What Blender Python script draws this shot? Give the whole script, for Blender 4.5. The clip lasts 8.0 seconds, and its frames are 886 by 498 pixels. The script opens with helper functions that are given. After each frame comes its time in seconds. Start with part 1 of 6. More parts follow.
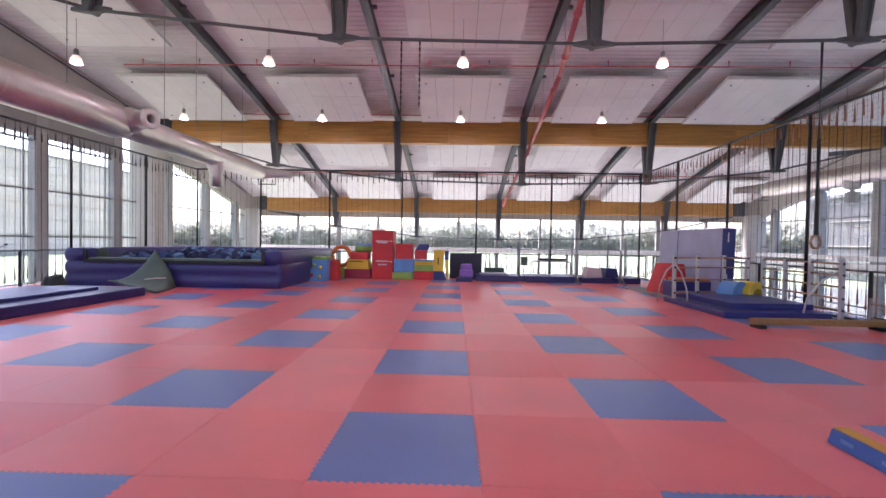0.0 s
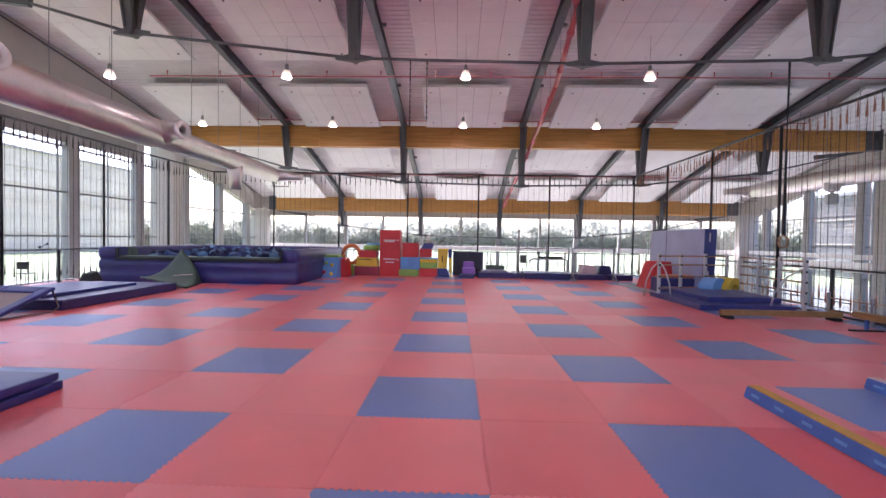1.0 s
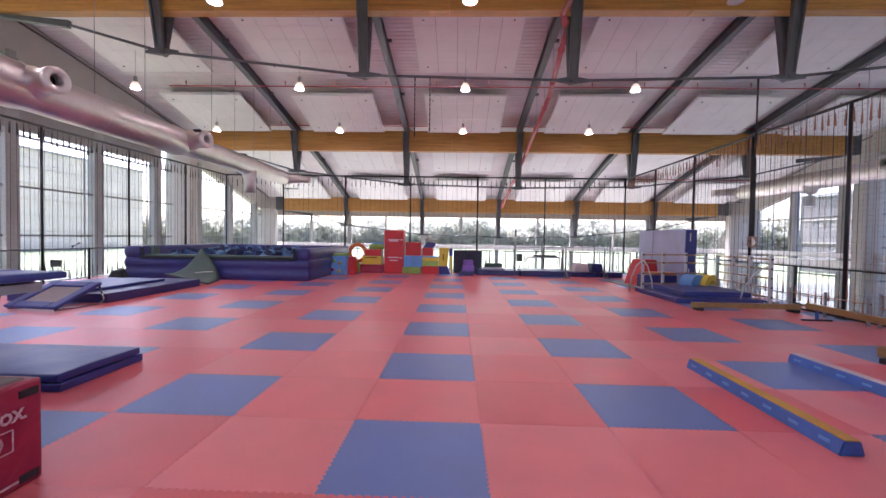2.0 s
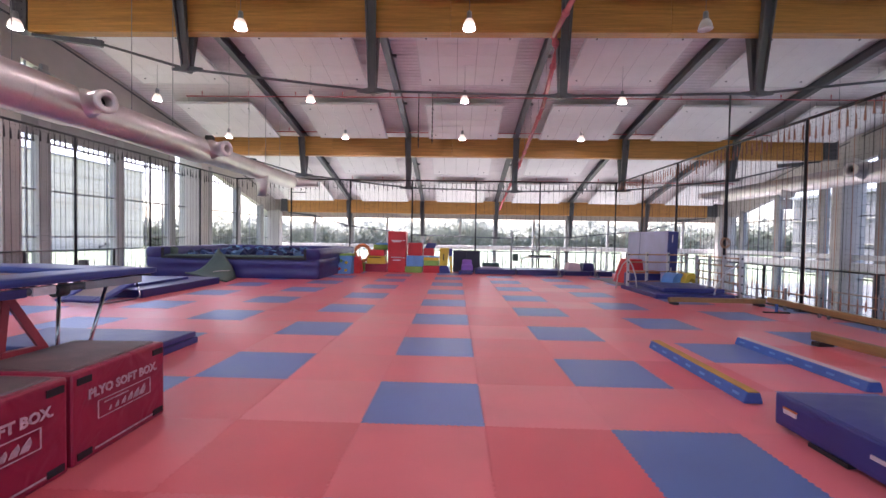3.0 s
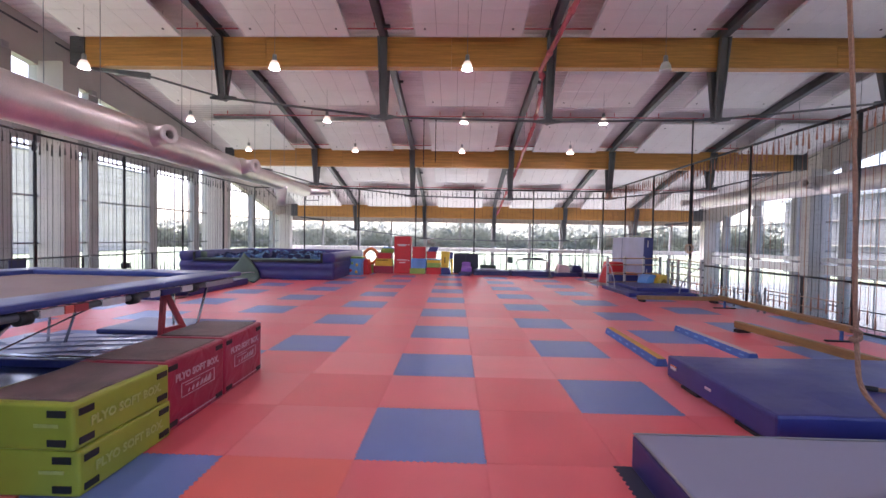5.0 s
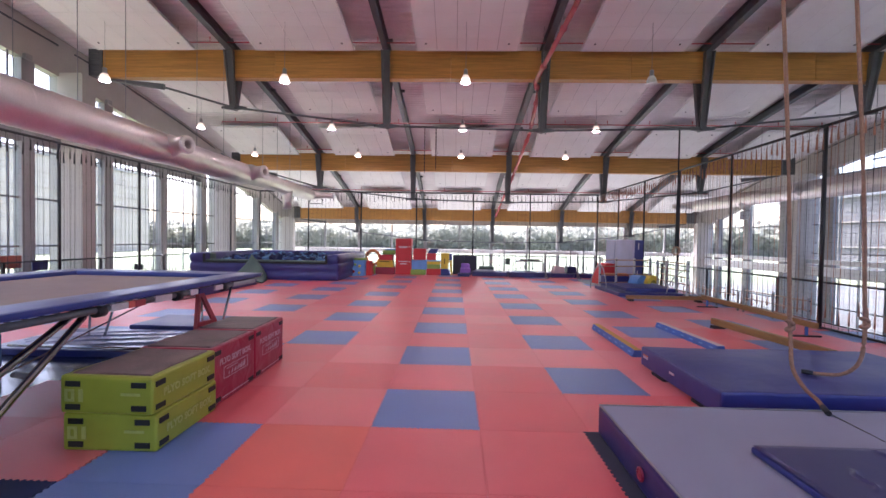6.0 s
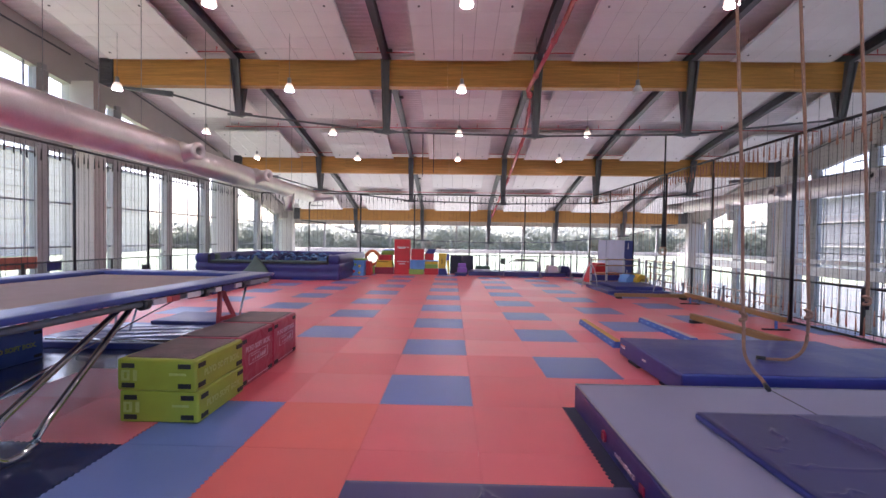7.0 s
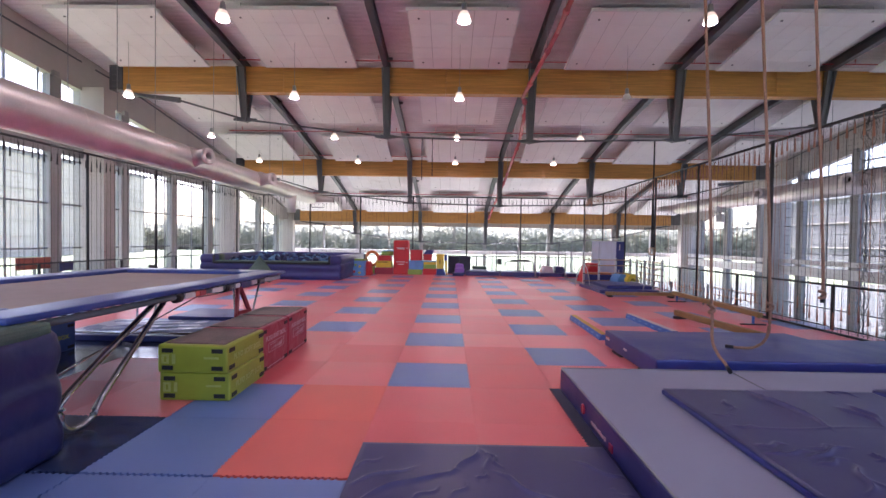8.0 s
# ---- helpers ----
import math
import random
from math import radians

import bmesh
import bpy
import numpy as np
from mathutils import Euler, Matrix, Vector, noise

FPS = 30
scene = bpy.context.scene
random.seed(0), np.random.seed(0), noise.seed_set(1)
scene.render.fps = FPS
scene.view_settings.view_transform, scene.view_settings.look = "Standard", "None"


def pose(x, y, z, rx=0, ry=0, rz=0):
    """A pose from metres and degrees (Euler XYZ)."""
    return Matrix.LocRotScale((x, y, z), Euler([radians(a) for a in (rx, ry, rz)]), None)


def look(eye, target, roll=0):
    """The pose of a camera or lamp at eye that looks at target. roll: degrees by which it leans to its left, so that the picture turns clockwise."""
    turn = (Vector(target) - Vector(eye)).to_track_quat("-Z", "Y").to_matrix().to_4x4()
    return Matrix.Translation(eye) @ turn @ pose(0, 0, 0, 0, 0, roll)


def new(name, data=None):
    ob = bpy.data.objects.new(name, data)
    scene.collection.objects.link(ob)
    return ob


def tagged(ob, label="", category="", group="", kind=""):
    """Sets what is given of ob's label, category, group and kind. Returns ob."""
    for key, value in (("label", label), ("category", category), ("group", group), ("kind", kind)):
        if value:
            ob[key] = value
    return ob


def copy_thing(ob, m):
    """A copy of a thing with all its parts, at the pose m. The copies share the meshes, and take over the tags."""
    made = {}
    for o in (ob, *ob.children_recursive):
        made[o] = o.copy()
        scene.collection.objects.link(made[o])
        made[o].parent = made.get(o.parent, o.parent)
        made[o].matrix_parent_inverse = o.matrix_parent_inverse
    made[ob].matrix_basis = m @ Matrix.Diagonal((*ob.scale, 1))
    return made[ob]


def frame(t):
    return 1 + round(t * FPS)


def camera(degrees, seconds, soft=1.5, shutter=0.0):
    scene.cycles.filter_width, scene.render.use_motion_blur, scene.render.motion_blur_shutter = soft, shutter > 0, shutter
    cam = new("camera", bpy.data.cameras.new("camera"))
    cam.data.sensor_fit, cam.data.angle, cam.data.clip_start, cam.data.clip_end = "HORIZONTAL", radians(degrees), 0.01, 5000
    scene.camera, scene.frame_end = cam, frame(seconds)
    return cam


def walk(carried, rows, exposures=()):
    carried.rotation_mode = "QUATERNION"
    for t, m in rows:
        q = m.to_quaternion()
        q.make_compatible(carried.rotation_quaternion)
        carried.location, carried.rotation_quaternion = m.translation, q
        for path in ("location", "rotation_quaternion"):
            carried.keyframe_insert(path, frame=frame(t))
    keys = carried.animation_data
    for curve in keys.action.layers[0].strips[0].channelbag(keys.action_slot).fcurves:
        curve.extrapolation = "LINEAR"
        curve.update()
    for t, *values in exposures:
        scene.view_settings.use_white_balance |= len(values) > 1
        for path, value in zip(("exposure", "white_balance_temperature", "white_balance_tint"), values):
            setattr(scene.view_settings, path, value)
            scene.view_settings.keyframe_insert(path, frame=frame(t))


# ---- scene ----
cam = camera(91.9, 8.0)
PATH = [
    (0, (-0.172, -2.409, 1.381), (-0.226, -0.41, 1.346), 0.9),
    (0.5, (-0.172, -2.875, 1.402), (-0.232, -0.876, 1.362), 1.0),
    (1, (-0.211, -3.38, 1.427), (-0.274, -1.382, 1.382), 0.9),
    (1.5, (-0.2, -3.86, 1.448), (-0.266, -1.862, 1.396), 0.9),
    (3, (-0.258, -5.396, 1.498), (-0.315, -3.397, 1.447), 0.9),
    (3.5, (-0.268, -5.847, 1.52), (-0.324, -3.848, 1.47), 0.9),
    (4, (-0.259, -6.333, 1.563), (-0.316, -4.335, 1.514), 0.9),
    (4.5, (-0.258, -6.773, 1.628), (-0.317, -4.775, 1.578), 0.9),
    (6, (-0.251, -7.892, 1.735), (-0.307, -5.893, 1.691), 0.9),
    (6.5, (-0.254, -8.207, 1.752), (-0.305, -6.208, 1.709), 0.9),
    (7, (-0.244, -8.529, 1.767), (-0.287, -6.53, 1.723), 0.8),
    (7.5, (-0.26, -8.82, 1.755), (-0.295, -6.821, 1.714), 0.9),
    (8, (-0.272, -9.111, 1.756), (-0.302, -7.112, 1.718), 0.8),
]
walk(cam, [(t, look(eye, target, roll)) for t, eye, target, roll in PATH], [(0, 2.76, 6050, 33), (8, 2.80, 6050, 33)])

# ---- light ----
world = bpy.data.worlds.new("sky")
scene.world = world
world.use_nodes = True
wn = world.node_tree
sky = wn.nodes.new("ShaderNodeTexSky")
sky.sky_type = "NISHITA"
sky.sun_disc = False
sky.sun_elevation, sky.sun_rotation = radians(50), radians(345)
sky.air_density, sky.dust_density, sky.ozone_density = 1.0, 3.0, 0.7
wn.links.new(sky.outputs["Color"], wn.nodes["Background"].inputs["Color"])
wn.nodes["Background"].inputs["Strength"].default_value = 0.11
sun = new("sun", bpy.data.lights.new("sun", "SUN"))
sun.data.energy, sun.data.angle, sun.data.color = 3.3, radians(12), (1.0, 0.97, 0.93)
sun.matrix_world = look((0, 0, 30), (2.56, -9.57, 18.2))


# ---- materials ----
def surface(name, color, rough=0.6, metal=0.0, vary=0.15, scale=3.0, grain=60.0, bump=0.15, random_mix=None, stretch=(1, 1, 1), spec=0.5):
    """Principled material with stains at one scale, grain at another, and fine relief."""
    m = bpy.data.materials.new(name)
    m.use_nodes = True
    nt = m.node_tree
    p = nt.nodes["Principled BSDF"]
    p.inputs["Roughness"].default_value, p.inputs["Metallic"].default_value = rough, metal
    p.inputs["Specular IOR Level"].default_value = spec
    tc = nt.nodes.new("ShaderNodeTexCoord")
    mp = nt.nodes.new("ShaderNodeMapping")
    mp.inputs["Scale"].default_value = stretch
    nt.links.new(tc.outputs["Object"], mp.inputs["Vector"])
    n1, n2 = nt.nodes.new("ShaderNodeTexNoise"), nt.nodes.new("ShaderNodeTexNoise")
    for n, sc, de in ((n1, scale, 4), (n2, grain, 3)):
        n.inputs["Scale"].default_value, n.inputs["Detail"].default_value = sc, de
        nt.links.new(mp.outputs["Vector"], n.inputs["Vector"])
    info = nt.nodes.new("ShaderNodeObjectInfo")
    add = nt.nodes.new("ShaderNodeVectorMath")
    add.operation = "ADD"
    nt.links.new(mp.outputs["Vector"], add.inputs[0])
    big = nt.nodes.new("ShaderNodeVectorMath")
    big.operation = "SCALE"
    big.inputs["Scale"].default_value = 37.0
    comb = nt.nodes.new("ShaderNodeCombineXYZ")
    for k in range(3):
        nt.links.new(info.outputs["Random"], comb.inputs[k])
    nt.links.new(comb.outputs["Vector"], big.inputs[0])
    nt.links.new(big.outputs["Vector"], add.inputs[1])
    nt.links.new(add.outputs["Vector"], n1.inputs["Vector"])
    base = nt.nodes.new("ShaderNodeMix")
    base.data_type = "RGBA"
    other = random_mix or color
    base.inputs["A"].default_value, base.inputs["B"].default_value = (*color, 1), (*other, 1)
    nt.links.new(info.outputs["Random"], base.inputs["Factor"])
    hsv = nt.nodes.new("ShaderNodeHueSaturation")
    mr = nt.nodes.new("ShaderNodeMapRange")
    mr.inputs["From Min"].default_value, mr.inputs["From Max"].default_value = 0.3, 0.7
    mr.inputs["To Min"].default_value, mr.inputs["To Max"].default_value = 1 - vary, 1 + vary
    nt.links.new(n1.outputs["Fac"], mr.inputs["Value"])
    mr2 = nt.nodes.new("ShaderNodeMapRange")
    mr2.inputs["From Min"].default_value, mr2.inputs["From Max"].default_value = 0.3, 0.7
    mr2.inputs["To Min"].default_value, mr2.inputs["To Max"].default_value = 1 - vary / 2, 1 + vary / 2
    nt.links.new(n2.outputs["Fac"], mr2.inputs["Value"])
    mul = nt.nodes.new("ShaderNodeMath")
    mul.operation = "MULTIPLY"
    nt.links.new(mr.outputs["Result"], mul.inputs[0])
    nt.links.new(mr2.outputs["Result"], mul.inputs[1])
    nt.links.new(mul.outputs["Value"], hsv.inputs["Value"])
    nt.links.new(base.outputs["Result"], hsv.inputs["Color"])
    nt.links.new(hsv.outputs["Color"], p.inputs["Base Color"])
    rr = nt.nodes.new("ShaderNodeMapRange")
    rr.inputs["To Min"].default_value, rr.inputs["To Max"].default_value = max(rough - 0.1, 0.02), min(rough + 0.1, 1)
    nt.links.new(n1.outputs["Fac"], rr.inputs["Value"])
    nt.links.new(rr.outputs["Result"], p.inputs["Roughness"])
    if bump:
        b = nt.nodes.new("ShaderNodeBump")
        b.inputs["Strength"].default_value, b.inputs["Distance"].default_value = bump, 0.01
        nt.links.new(n2.outputs["Fac"], b.inputs["Height"])
        nt.links.new(b.outputs["Normal"], p.inputs["Normal"])
    return m


def add_relief(m, kind, strength, distance, **settings):
    """A second relief over the grain: wave ribs or soft folds."""
    nt = m.node_tree
    p = nt.nodes["Principled BSDF"]
    tc = nt.nodes.new("ShaderNodeTexCoord")
    t = nt.nodes.new("ShaderNodeTexWave" if kind == "wave" else "ShaderNodeTexNoise")
    for key, value in settings.items():
        t.inputs[key.replace("_", " ").title()].default_value = value
    nt.links.new(tc.outputs["Object"], t.inputs["Vector"])
    b = nt.nodes.new("ShaderNodeBump")
    b.inputs["Strength"].default_value, b.inputs["Distance"].default_value = strength, distance
    nt.links.new(t.outputs["Fac"], b.inputs["Height"])
    old = p.inputs["Normal"].links
    if old:
        nt.links.new(old[0].from_socket, b.inputs["Normal"])
    nt.links.new(b.outputs["Normal"], p.inputs["Normal"])
    return m


def glowing(name, color, strength):
    m = bpy.data.materials.new(name)
    m.use_nodes = True
    p = m.node_tree.nodes["Principled BSDF"]
    p.inputs["Base Color"].default_value = (0.85, 0.85, 0.82, 1)
    p.inputs["Emission Color"].default_value, p.inputs["Emission Strength"].default_value = (*color, 1), strength
    return m


def clear_glass(name):
    m = bpy.data.materials.new(name)
    m.use_nodes = True
    nt = m.node_tree
    nt.nodes.remove(nt.nodes["Principled BSDF"])
    tr, gl, mx = nt.nodes.new("ShaderNodeBsdfTransparent"), nt.nodes.new("ShaderNodeBsdfGlossy"), nt.nodes.new("ShaderNodeMixShader")
    tr.inputs["Color"].default_value = (0.93, 0.96, 0.95, 1)
    gl.inputs["Roughness"].default_value = 0.02
    mx.inputs["Fac"].default_value = 0.06
    nt.links.new(tr.outputs["BSDF"], mx.inputs[1])
    nt.links.new(gl.outputs["BSDF"], mx.inputs[2])
    nt.links.new(mx.outputs["Shader"], nt.nodes["Material Output"].inputs["Surface"])
    return m


MAT_RED = add_relief(surface("mat_red", (0.76, 0.2, 0.215), 0.35, vary=0.08, scale=1.5, grain=220, bump=0.12, random_mix=(0.68, 0.10, 0.115)), "wave", 0.08, 0.004, scale=45.0, distortion=0.3)
MAT_ORANGE = add_relief(surface("mat_orange_red", (0.74, 0.125, 0.095), 0.45, vary=0.07, scale=1.5, grain=220, bump=0.12, random_mix=(0.7, 0.12, 0.1)), "wave", 0.08, 0.004, scale=45.0, distortion=0.3)
MAT_BLUE = add_relief(surface("mat_blue", (0.13, 0.20, 0.47), 0.35, vary=0.08, scale=1.5, grain=220, bump=0.12, random_mix=(0.11, 0.175, 0.40)), "wave", 0.08, 0.004, scale=45.0, distortion=0.3)
MAT_DARK = surface("mat_dark_blue", (0.03, 0.045, 0.11), 0.13, vary=0.2, scale=2, grain=200, bump=0.03)
MAT_EDGE = surface("mat_edge", (0.025, 0.028, 0.06), 0.65, vary=0.2, scale=6, grain=200, bump=0.1)
PVC_NAVY = add_relief(surface("pvc_navy", (0.025, 0.025, 0.125), 0.36, vary=0.12, scale=2, grain=150, bump=0.06), "noise", 0.25, 0.03, scale=2.5)
PVC_INK = add_relief(surface("pvc_ink", (0.018, 0.022, 0.09), 0.4, vary=0.1, scale=2, grain=120, bump=0.05), "noise", 0.3, 0.05, scale=3.5, distortion=0.8)
PVC_BLUE = add_relief(surface("pvc_blue", (0.03, 0.035, 0.18), 0.38, vary=0.12, scale=2, grain=150, bump=0.06), "noise", 0.25, 0.03, scale=2.5)
PVC_GREY = surface("pvc_grey_lilac", (0.24, 0.24, 0.34), 0.5, vary=0.06, scale=1.2, grain=300, bump=0.08)
PVC_CREASED = add_relief(surface("pvc_creased_navy", (0.04, 0.038, 0.125), 0.37, vary=0.08, scale=2, grain=150, bump=0.04), "noise", 0.06, 0.02, scale=3.0)
PVC_BOXBLUE = surface("pvc_box_blue", (0.05, 0.11, 0.34), 0.4, vary=0.12, scale=3, grain=150, bump=0.05)
# pale base colour stands in for sky reflected on the glossy vinyl
PVC_SKY_SHEEN = surface("pvc_sky_sheen", (0.26, 0.30, 0.46), 0.28, vary=0.1, scale=2, grain=150, bump=0.03)
PVC_PAD = add_relief(surface("pvc_frame_pad", (0.032, 0.055, 0.22), 0.33, vary=0.12, scale=2, grain=150, bump=0.06), "noise", 0.3, 0.03, scale=3.0)
PVC_PURPLE = add_relief(surface("inflatable_purple", (0.037, 0.035, 0.155), 0.38, vary=0.12, scale=2, grain=100, bump=0.05), "noise", 0.3, 0.04, scale=3.0)
PVC_RED = add_relief(surface("pvc_red", (0.30, 0.015, 0.045), 0.34, vary=0.1, scale=3, grain=150, bump=0.06), "noise", 0.55, 0.04, scale=3.5, distortion=1.2)
PVC_LIME = add_relief(surface("pvc_lime", (0.28, 0.32, 0.03), 0.45, vary=0.1, scale=3, grain=150, bump=0.06), "noise", 0.25, 0.03, scale=4.0)
PVC_BRIGHT_RED = surface("foam_red", (0.55, 0.03, 0.035), 0.5, vary=0.08)
PVC_YELLOW = surface("foam_yellow", (0.72, 0.5, 0.04), 0.5, vary=0.08)
PVC_SKY = surface("foam_blue", (0.12, 0.30, 0.62), 0.5, vary=0.1)
PVC_GREEN = surface("foam_green", (0.25, 0.42, 0.08), 0.5, vary=0.1)
PVC_ORANGE = surface("foam_orange", (0.55, 0.14, 0.035), 0.5, vary=0.1)
PANEL_DARK = surface("foam_panel_dark", (0.022, 0.021, 0.045), 0.5, vary=0.12)
PVC_MAUVE = surface("foam_mauve", (0.30, 0.14, 0.5), 0.5, vary=0.1)
PAD_LILAC = add_relief(surface("pad_lilac", (0.30, 0.325, 0.52), 0.5, vary=0.1, scale=2), "noise", 0.3, 0.03, scale=3.0)
GREEN_DARK = add_relief(surface("ramp_dark_green", (0.06, 0.10, 0.08), 0.55, vary=0.15, scale=3), "noise", 0.3, 0.03, scale=4.0)
BLACK = surface("black_rubber", (0.012, 0.012, 0.014), 0.6, vary=0.2)
WORN_TOP = surface("worn_grey_brown", (0.13, 0.085, 0.085), 0.5, vary=0.4, scale=5, grain=250, bump=0.25)
TRAMP_BED = surface("trampoline_bed", (0.30, 0.235, 0.215), 0.8, vary=0.08, scale=3, grain=400, bump=0.2)
FADED_PRINT = surface("faded_print", (0.38, 0.42, 0.12), 0.5, vary=0.1, scale=20)
BOX_PRINT = surface("worn_box_print", (0.50, 0.34, 0.37), 0.5, vary=0.25, scale=30)
WHITE_PRINT = surface("white_print", (0.62, 0.54, 0.55), 0.5, vary=0.08, scale=20)
STEEL_DARK = surface("painted_dark_grey_steel", (0.10, 0.105, 0.115), 0.45, vary=0.12, scale=3, bump=0.04)
STEEL_BLACK = surface("black_steel", (0.012, 0.013, 0.015), 0.45, vary=0.15)
STEEL_GREY = surface("grey_steel", (0.24, 0.25, 0.26), 0.45, vary=0.1, scale=3)
SPANDREL = surface("grey_spandrel", (0.26, 0.255, 0.25), 0.6, vary=0.06, scale=1)
POST_GREY = surface("window_post_grey", (0.31, 0.305, 0.30), 0.5, vary=0.08, scale=2)
CHROME = surface("chrome", (0.5, 0.5, 0.5), 0.15, metal=1.0, vary=0.1, scale=6, bump=0.02)
GALV = surface("galvanised_duct", (0.66, 0.61, 0.60), 0.42, metal=0.92, vary=0.10, scale=1.5, grain=40, bump=0.03)
RED_PIPE = surface("red_pipe", (0.58, 0.15, 0.17), 0.22, vary=0.1)
RED_LEG = surface("red_painted_steel", (0.38, 0.05, 0.06), 0.4, vary=0.1)
WOOD = surface("glulam", (0.52, 0.25, 0.06), 0.45, vary=0.22, scale=5, grain=30, bump=0.05, stretch=(0.15, 4, 4))
WOOD_BEAM = surface("varnished_beam", (0.30, 0.17, 0.06), 0.45, vary=0.2, scale=5, grain=40, bump=0.05, stretch=(3, 0.3, 3))
WOOD_RAIL = surface("varnished_rail", (0.36, 0.2, 0.11), 0.45, vary=0.15, scale=8)
PANEL_WHITE = surface("acoustic_panel_white", (0.87, 0.86, 0.85), 0.8, vary=0.025, scale=1.5, grain=300, bump=0.06)
PANEL_JOINT = surface("panel_joint_grey", (0.42, 0.40, 0.40), 0.8, vary=0.05)
DECK = surface("roof_deck", (0.79, 0.745, 0.75), 0.5, metal=0.0, vary=0.08, scale=1.2, grain=30, bump=0.04)
CREAM = surface("cream_wall", (0.47, 0.44, 0.405), 0.8, vary=0.05, scale=1.5, grain=200, bump=0.05)
WHITE_PAINT = surface("white_paint", (0.74, 0.74, 0.73), 0.5, vary=0.05, scale=3)
BAR_PAINT = surface("pale_grey_bar_paint", (0.5, 0.5, 0.51), 0.4, vary=0.06, scale=4)
CONCRETE = surface("concrete", (0.34, 0.34, 0.33), 0.75, vary=0.12, scale=0.8, grain=40, bump=0.1)
HALL_FLOOR = surface("hall_floor", (0.46, 0.45, 0.43), 0.25, vary=0.1, scale=0.6, grain=30, bump=0.02)
ROPE = add_relief(surface("manila_rope", (0.29, 0.16, 0.11), 0.85, vary=0.2, scale=30), "wave", 0.6, 0.01, scale=20.0)
CORD_ORANGE = surface("cord_orange", (0.36, 0.17, 0.11), 0.8, vary=0.2)
NET = surface("net_cord", (0.03, 0.03, 0.03), 0.8, vary=0.2)
GLASS = clear_glass("window_glass")
LAMP_GLOW = glowing("lamp_glow", (1.0, 0.82, 0.60), 0.3)
LAMP_GLASS = glowing("lamp_glass", (1.0, 0.78, 0.56), 0.11)
LAMP_BULB = glowing("lamp_bulb", (1.0, 0.90, 0.80), 32.0)
LAMP_OFF = surface("lamp_diffuser", (0.7, 0.7, 0.68), 0.3, vary=0.03)
GRASS = surface("grass", (0.20, 0.23, 0.13), 0.9, vary=0.3, scale=0.15, grain=6, bump=0.3)
# leaf colour paler and greyer than foliage: distance haze is put into it
HAZED_LEAVES = surface("hazed_leaves", (0.34, 0.35, 0.30), 0.8, vary=0.12, scale=0.6, grain=8)
nt = HAZED_LEAVES.node_tree
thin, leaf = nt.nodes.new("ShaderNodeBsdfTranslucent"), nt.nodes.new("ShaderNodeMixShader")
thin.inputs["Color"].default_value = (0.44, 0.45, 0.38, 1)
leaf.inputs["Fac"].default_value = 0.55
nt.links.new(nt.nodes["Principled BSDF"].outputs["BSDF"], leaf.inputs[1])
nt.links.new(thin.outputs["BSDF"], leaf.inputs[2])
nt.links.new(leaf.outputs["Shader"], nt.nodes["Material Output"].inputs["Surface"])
CLADDING_GREY = surface("grey_cladding", (0.15, 0.146, 0.15), 0.6, vary=0.15, scale=0.3)
LEDGE = surface("cladding_course", (0.40, 0.37, 0.32), 0.7, vary=0.1, scale=0.5)
PAVING = surface("paving", (0.11, 0.108, 0.107), 0.85, vary=0.2, scale=0.3, grain=12)
CLADDING = surface("pale_cladding", (0.52, 0.47, 0.40), 0.6, vary=0.08, scale=0.3)


# ---- mesh helpers ----
def box(bm, x0, x1, y0, y1, z0, z1, m=None):
    vs = [bm.verts.new(v) for v in ((x0, y0, z0), (x1, y0, z0), (x1, y1, z0), (x0, y1, z0), (x0, y0, z1), (x1, y0, z1), (x1, y1, z1), (x0, y1, z1))]
    for f in ((3, 2, 1, 0), (4, 5, 6, 7), (0, 1, 5, 4), (1, 2, 6, 5), (2, 3, 7, 6), (3, 0, 4, 7)):
        bm.faces.new([vs[i] for i in f])
    if m is not None:
        bmesh.ops.transform(bm, matrix=m, verts=vs)
    return vs


def soft_box(x0, x1, y0, y1, z0, z1, r=0.02, seg=2, cuts=0, sag=0.0, puff=0.0, seed=0):
    """A rounded block; cuts, sag and puff make it a stuffed mat with an uneven skin."""
    bm = bmesh.new()
    box(bm, x0, x1, y0, y1, z0, z1)
    bmesh.ops.bevel(bm, geom=bm.edges[:], offset=r, segments=seg, profile=0.6, affect="EDGES", clamp_overlap=True)
    if cuts:
        long_edges = [e for e in bm.edges if e.calc_length() > 2.5 * r]
        bmesh.ops.subdivide_edges(bm, edges=long_edges, cuts=cuts, use_grid_fill=True)
        for v in bm.verts:
            u, w = (v.co.x - x0) / (x1 - x0), (v.co.y - y0) / (y1 - y0)
            h = (v.co.z - z0) / (z1 - z0)
            bulge = 16 * u * (1 - u) * w * (1 - w)
            n = noise.noise(Vector((v.co.x * 1.7 + seed * 9.1, v.co.y * 1.7, v.co.z * 2)))
            v.co.z += h * (puff * bulge + sag * n)
            if 0.2 < h < 0.8:
                v.co.x += 0.4 * sag * n * (1 if u > 0.5 else -1)
    return bm


